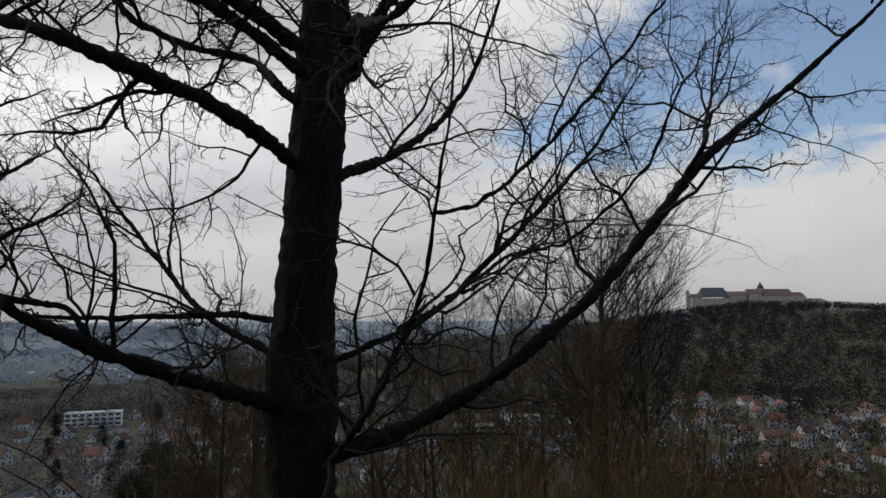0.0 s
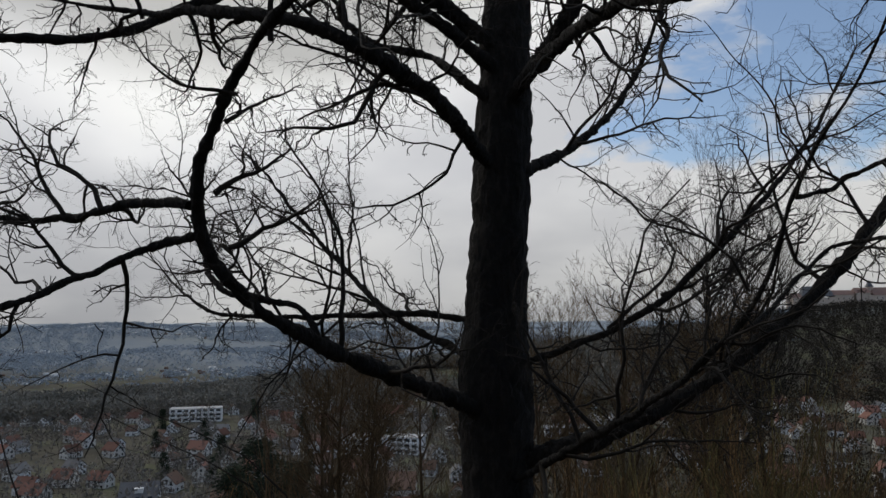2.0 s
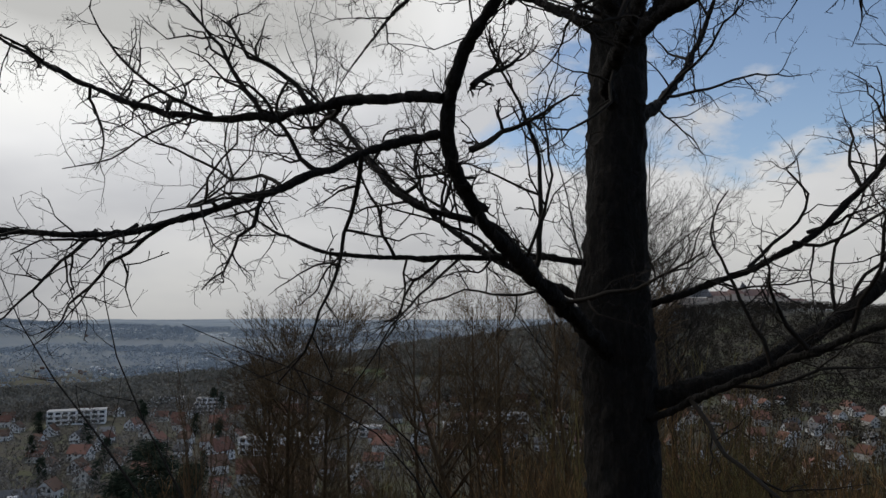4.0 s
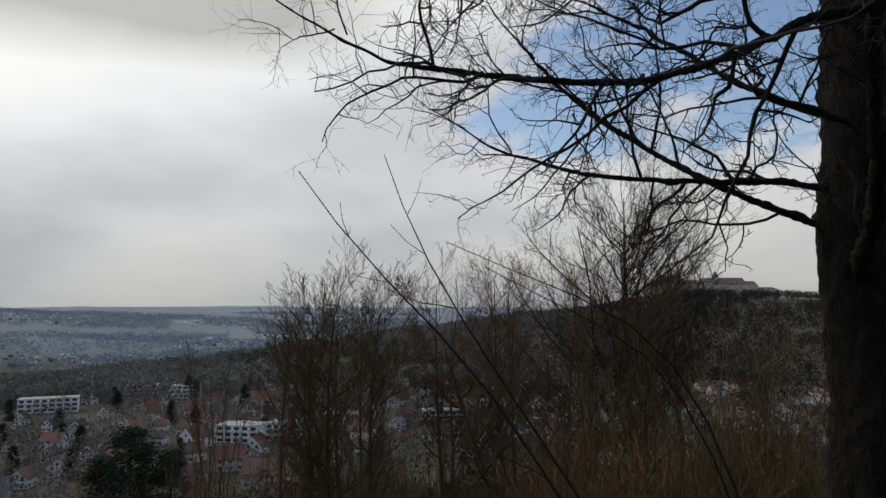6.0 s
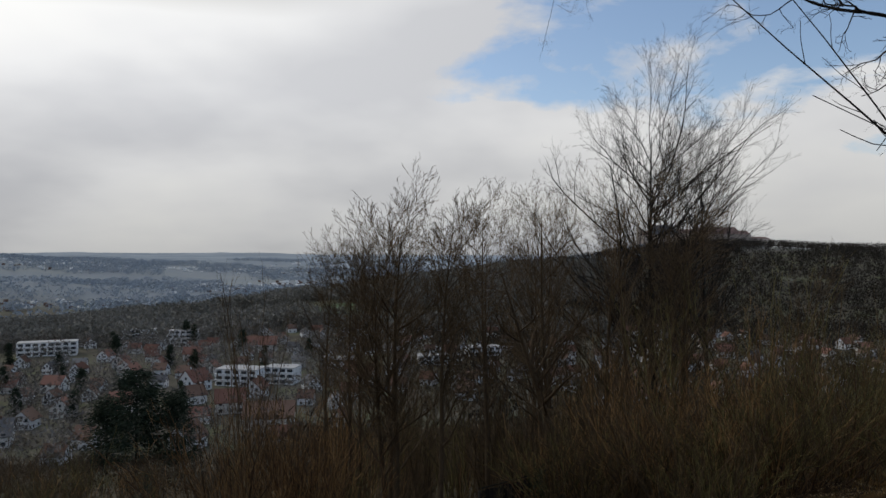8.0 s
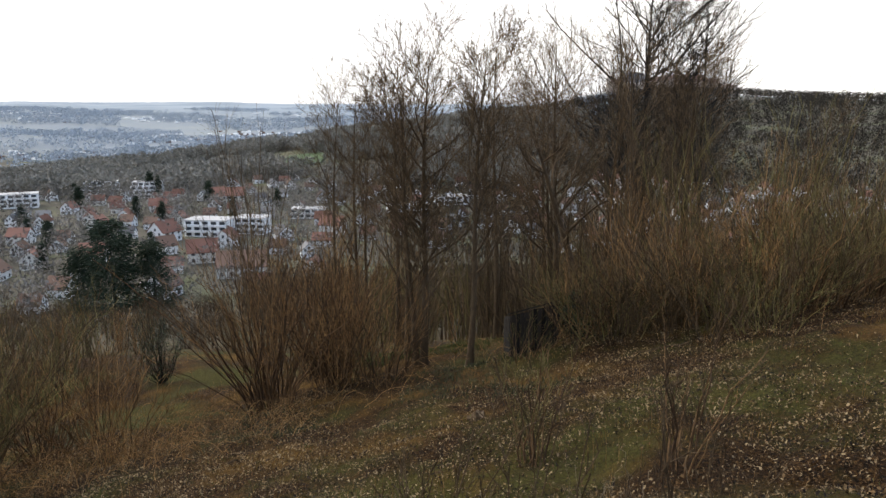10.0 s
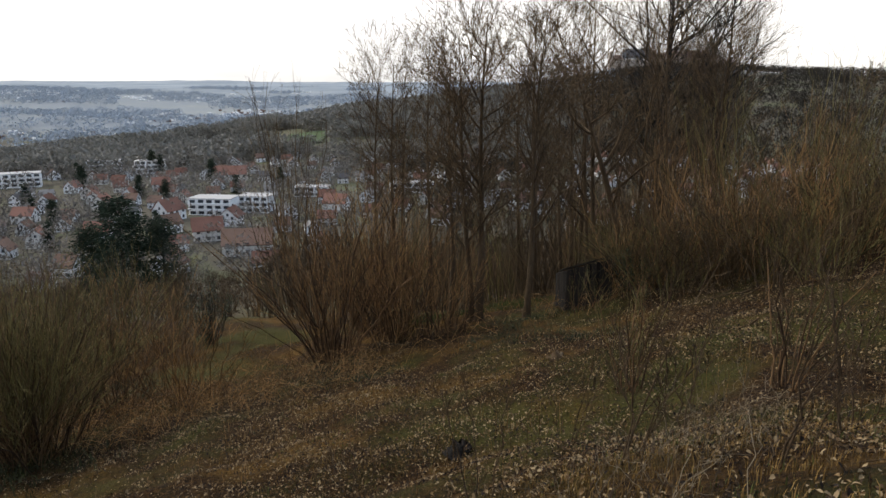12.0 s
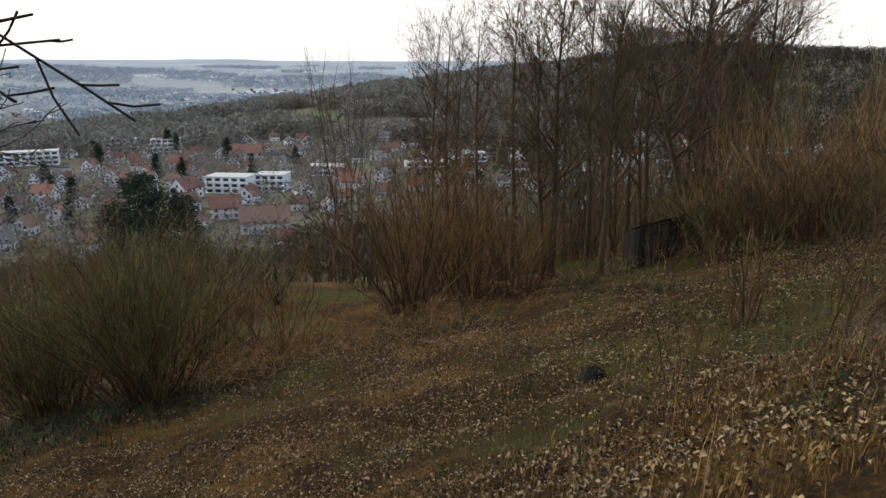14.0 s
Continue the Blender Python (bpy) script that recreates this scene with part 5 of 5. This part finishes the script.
flats("apartment_block", -203, 546, 30, 16, 4, 8, "white terraced apartment block with banded balconies", 1.6)
flats("apartment_block", -168, 540, 26, 15, 4, 8, "white terraced apartment block beside dark spruces", 1.4)
flats("apartment_block", -86, 366, 22, 13, 3, -12, "white flat-roofed apartment block with balconies")
flats("apartment_block", -66, 374, 16, 12, 3, -12, "white flat-roofed apartment block with balconies")
flats("apartment_block", -232, 470, 34, 12, 3, 20, "long pale apartment block at the edge of town")
flats("apartment_block", -40, 420, 20, 11, 2, -5, "low white flat-roofed building among gardens")
flats("apartment_block", 20, 430, 26, 11, 2, 4, "low white flat-roofed building among gardens")
flats("apartment_block", 52, 468, 22, 11, 2, 10, "low white flat-roofed building among gardens")
house("house", -79, 250, 10, 9, 4.6, 9.6, 70, "white", "brown_tile", "white gabled house with a steep brown roof")
house("house", -146, 252, 13, 10, 4.5, 9.5, 20, "white", "grey_tile", "white house with a steep grey roof and dormer", dormer=True)
house("house", -56, 279, 19, 13, 4.5, 9.6, 5, "plaster", "brown_tile", "wide house with a large brown hipped roof")
house("house", -104, 348, 12, 10, 5.5, 10.5, 60, "white", "red_tile", "white house with a bright red tiled roof")
house("house", -76, 300, 12, 10, 5.2, 9.8, 15, "plaster", "red_tile", "cream house with a red tiled roof")
house("house", -100, 492, 22, 11, 6, 11, 4, "plaster", "red_tile", "long cream house with a red tiled roof")

TOWN = []
for i, (w, d, e, rg, wall, roof, label) in enumerate([
        (10, 8.5, 4.8, 8.8, "plaster", "red_tile", "cream house with a faded red tiled roof"),
        (8.5, 8, 4.6, 8.4, "white", "brown_tile", "white house with a brown tiled roof"),
        (10.5, 8.5, 5.0, 9.0, "white", "red_tile", "white house with a red tiled roof"),
        (9, 8, 4.7, 8.0, "white", "grey_tile", "white house with a grey roof"),
        (12, 9, 5.4, 9.6, "plaster", "red_tile", "large cream house with a red tiled roof")]):
    TOWN.append(house("house", -120 + i * 24, 300 + i * 17, w, d, e, rg, 40 * i, wall, roof, label, group="houses of the town"))


def scatter_town():
    rng = np.random.default_rng(160)
    taken = [(-203, 546, 24), (-168, 540, 22), (-86, 366, 16), (-66, 374, 14), (-232, 470, 24), (-40, 420, 16), (20, 430, 18), (52, 468, 16), (-79, 250, 10), (-146, 252, 12), (-56, 279, 15), (-104, 348, 11), (-76, 300, 11), (-100, 492, 17)]
    taken += [(-120 + i * 24, 300 + i * 17, 11) for i in range(5)]
    made, tries = 0, 0
    while made < 270 and tries < 12000:
        tries += 1
        x, y, r, a = (float(v[0]) for v in polar(rng, 1, 245, 600, -40, 42))
        if a > -4 and r < 320:
            continue
        if any((x - p) ** 2 + (y - q) ** 2 < (s + 7.5) ** 2 for p, q, s in taken):
            continue
        street = 25 * vnoise(x, y, 120, 61) + rng.choice([0, 90]) + 8 * rng.normal()
        home = copy_thing(TOWN[int(rng.choice([0, 1, 1, 2, 3, 3, 4]))], pose(x, y, zat(x, y) - 0.4, 0, 0, float(street)))
        size = 0.72 + 0.22 * rng.random()
        home.scale = (size, size, size)
        taken.append((x, y, 7.5))
        made += 1


scatter_town()


def far_town():
    """The roofs of the basin, too far to tell apart: small gabled blocks."""
    rng = np.random.default_rng(170)
    for name, mat, n, (r0, r1, a0, a1), size in (("far_white_buildings", "white", 1100, (960, 2700, -44, 10), 0.42), ("far_red_roofs", "brown_tile", 700, (960, 2300, -44, 8), 0.3), ("far_halls", "white", 190, (1500, 3200, -42, 12), 0.9)):
        x, y, r, a = polar(rng, n, r0, r1, a0, a1)
        k = (vnoise(x, y, 300, 62) > 0.12) & ~((np.abs(a + 27) < 9) & (np.abs(r - 1480) < 200))
        x, y = x[k], y[k]
        n = len(x)
        w, d, h = size * (7 + 7 * rng.random(n)), size * (5 + 4 * rng.random(n)), (2.6 + 2.0 * rng.random(n))
        z = land(x, y)
        c = np.array([(-1, -1, 0), (1, -1, 0), (1, 1, 0), (-1, 1, 0), (-1, -1, 1), (1, -1, 1), (1, 1, 1), (-1, 1, 1)], float)
        V = np.stack([x, y, z], 1)[:, None] + c[None] * np.stack([w, d, h], 1)[:, None]
        f = np.array([(0, 1, 5, 4), (1, 2, 6, 5), (2, 3, 7, 6), (3, 0, 4, 7), (4, 5, 6, 7)])
        F = (np.arange(n)[:, None, None] * 8 + f[None]).reshape(-1, 4)
        tagged(array_mesh(name, V.reshape(-1, 3), F, M[mat]), "scattered roofs of the far town across the basin", "buildings", kind="stuff")


far_town()


# ---- the castle on its hill ----
def build_castle():
    Y = 1230
    castle = empty("castle", (430, Y, 20))

    def mass(name, x0, x1, d, z0, z1, mat, label=""):
        bm = bmesh.new()
        block(bm, x0 - 430, -d / 2, z0 - 20, x1 - 430, d / 2, z1 - 20, 0.3)
        return part(name, bm, M[mat], castle, label)

    def roof(x0, x1, d, z0, z1, mat, hip=0.0):
        h = hip * (x1 - x0)
        v = [(x0 - 431, -d / 2 - 1, z0 - 20), (x1 - 429, -d / 2 - 1, z0 - 20), (x1 - 429, d / 2 + 1, z0 - 20), (x0 - 431, d / 2 + 1, z0 - 20), (x0 - 430 + h, 0, z1 - 20), (x1 - 430 - h, 0, z1 - 20)]
        mesh_object("roof", v, [(0, 1, 5, 4), (2, 3, 4, 5), (1, 2, 5), (3, 0, 4), (3, 2, 1, 0)], M[mat], castle)
    tower = mass("tower", 428.5, 434, 6, 12, 52, "sandstone", "slim round corner turret")
    for x0, x1, d, z0, z1 in ((434, 500, 30, 10, 38), (500, 530, 26, 10, 42), (534, 556, 26, 10, 45), (552, 632, 30, 10, 41), (624, 672, 20, 8, 33), (440, 560, 8, 6, 28), (540, 672, 8, 4, 26)):
        mass("wall", x0, x1, d, z0, z1, "sandstone")
    roof(450, 500, 26, 40, 57, "slate", 0.12)
    roof(434, 452, 24, 38, 46, "castle_roof", 0.2)
    roof(499, 530, 26, 42, 50, "castle_roof", 0.0)
    roof(533, 557, 26, 45, 54, "castle_roof", 0.1)
    roof(560, 612, 30, 41, 54, "castle_roof", 0.04)
    roof(608, 634, 26, 38, 48, "castle_roof", 0.1)
    roof(626, 670, 18, 33, 37, "castle_roof", 0.1)
    mass("tower", 556, 564, 8, 10, 55, "sandstone", "square keep tower")
    v = [(125, -5, 35), (135, -5, 35), (135, 5, 35), (125, 5, 35), (130, 0, 47)]
    mesh_object("spire", v, [(0, 1, 4), (1, 2, 4), (2, 3, 4), (3, 0, 4), (3, 2, 1, 0)], M["slate"], castle)
    rng = random.Random(9)
    for i in range(26):
        x = 438 + i * 8.4
        bm = bmesh.new()
        z = rng.choice((31, 34, 35))
        d = 15.0 if x < 500 else 13.1 if x < 556 else 15.0
        if x < 620:
            block(bm, x - 430, -d - 0.12, z - 20, x - 428.6, -d + 0.3, z - 17.6)
            part("window", bm, M["pane"], castle)
        else:
            bm.free()
    tagged(castle, "sandstone hill castle with red and slate roofs and a spire", "castle")


build_castle()


def meadow():
    rng = np.random.default_rng(180)
    n = 14
    gx, gy = np.meshgrid(np.linspace(-84, -42, n), np.linspace(652, 712, n))
    k = 0.12 * (gy - 690)
    gx = gx + k
    V = np.stack([gx, gy, land(gx, gy) + 1.6], -1).reshape(-1, 3)
    i = (np.arange(n - 1)[:, None] * n + np.arange(n - 1)).ravel()
    F = np.stack([i, i + 1, i + n + 1, i + n], -1)
    tagged(array_mesh("meadow", V, F, M["meadow"], smooth=True), "green meadow on the wooded ridge", "meadow", kind="structure")


meadow()
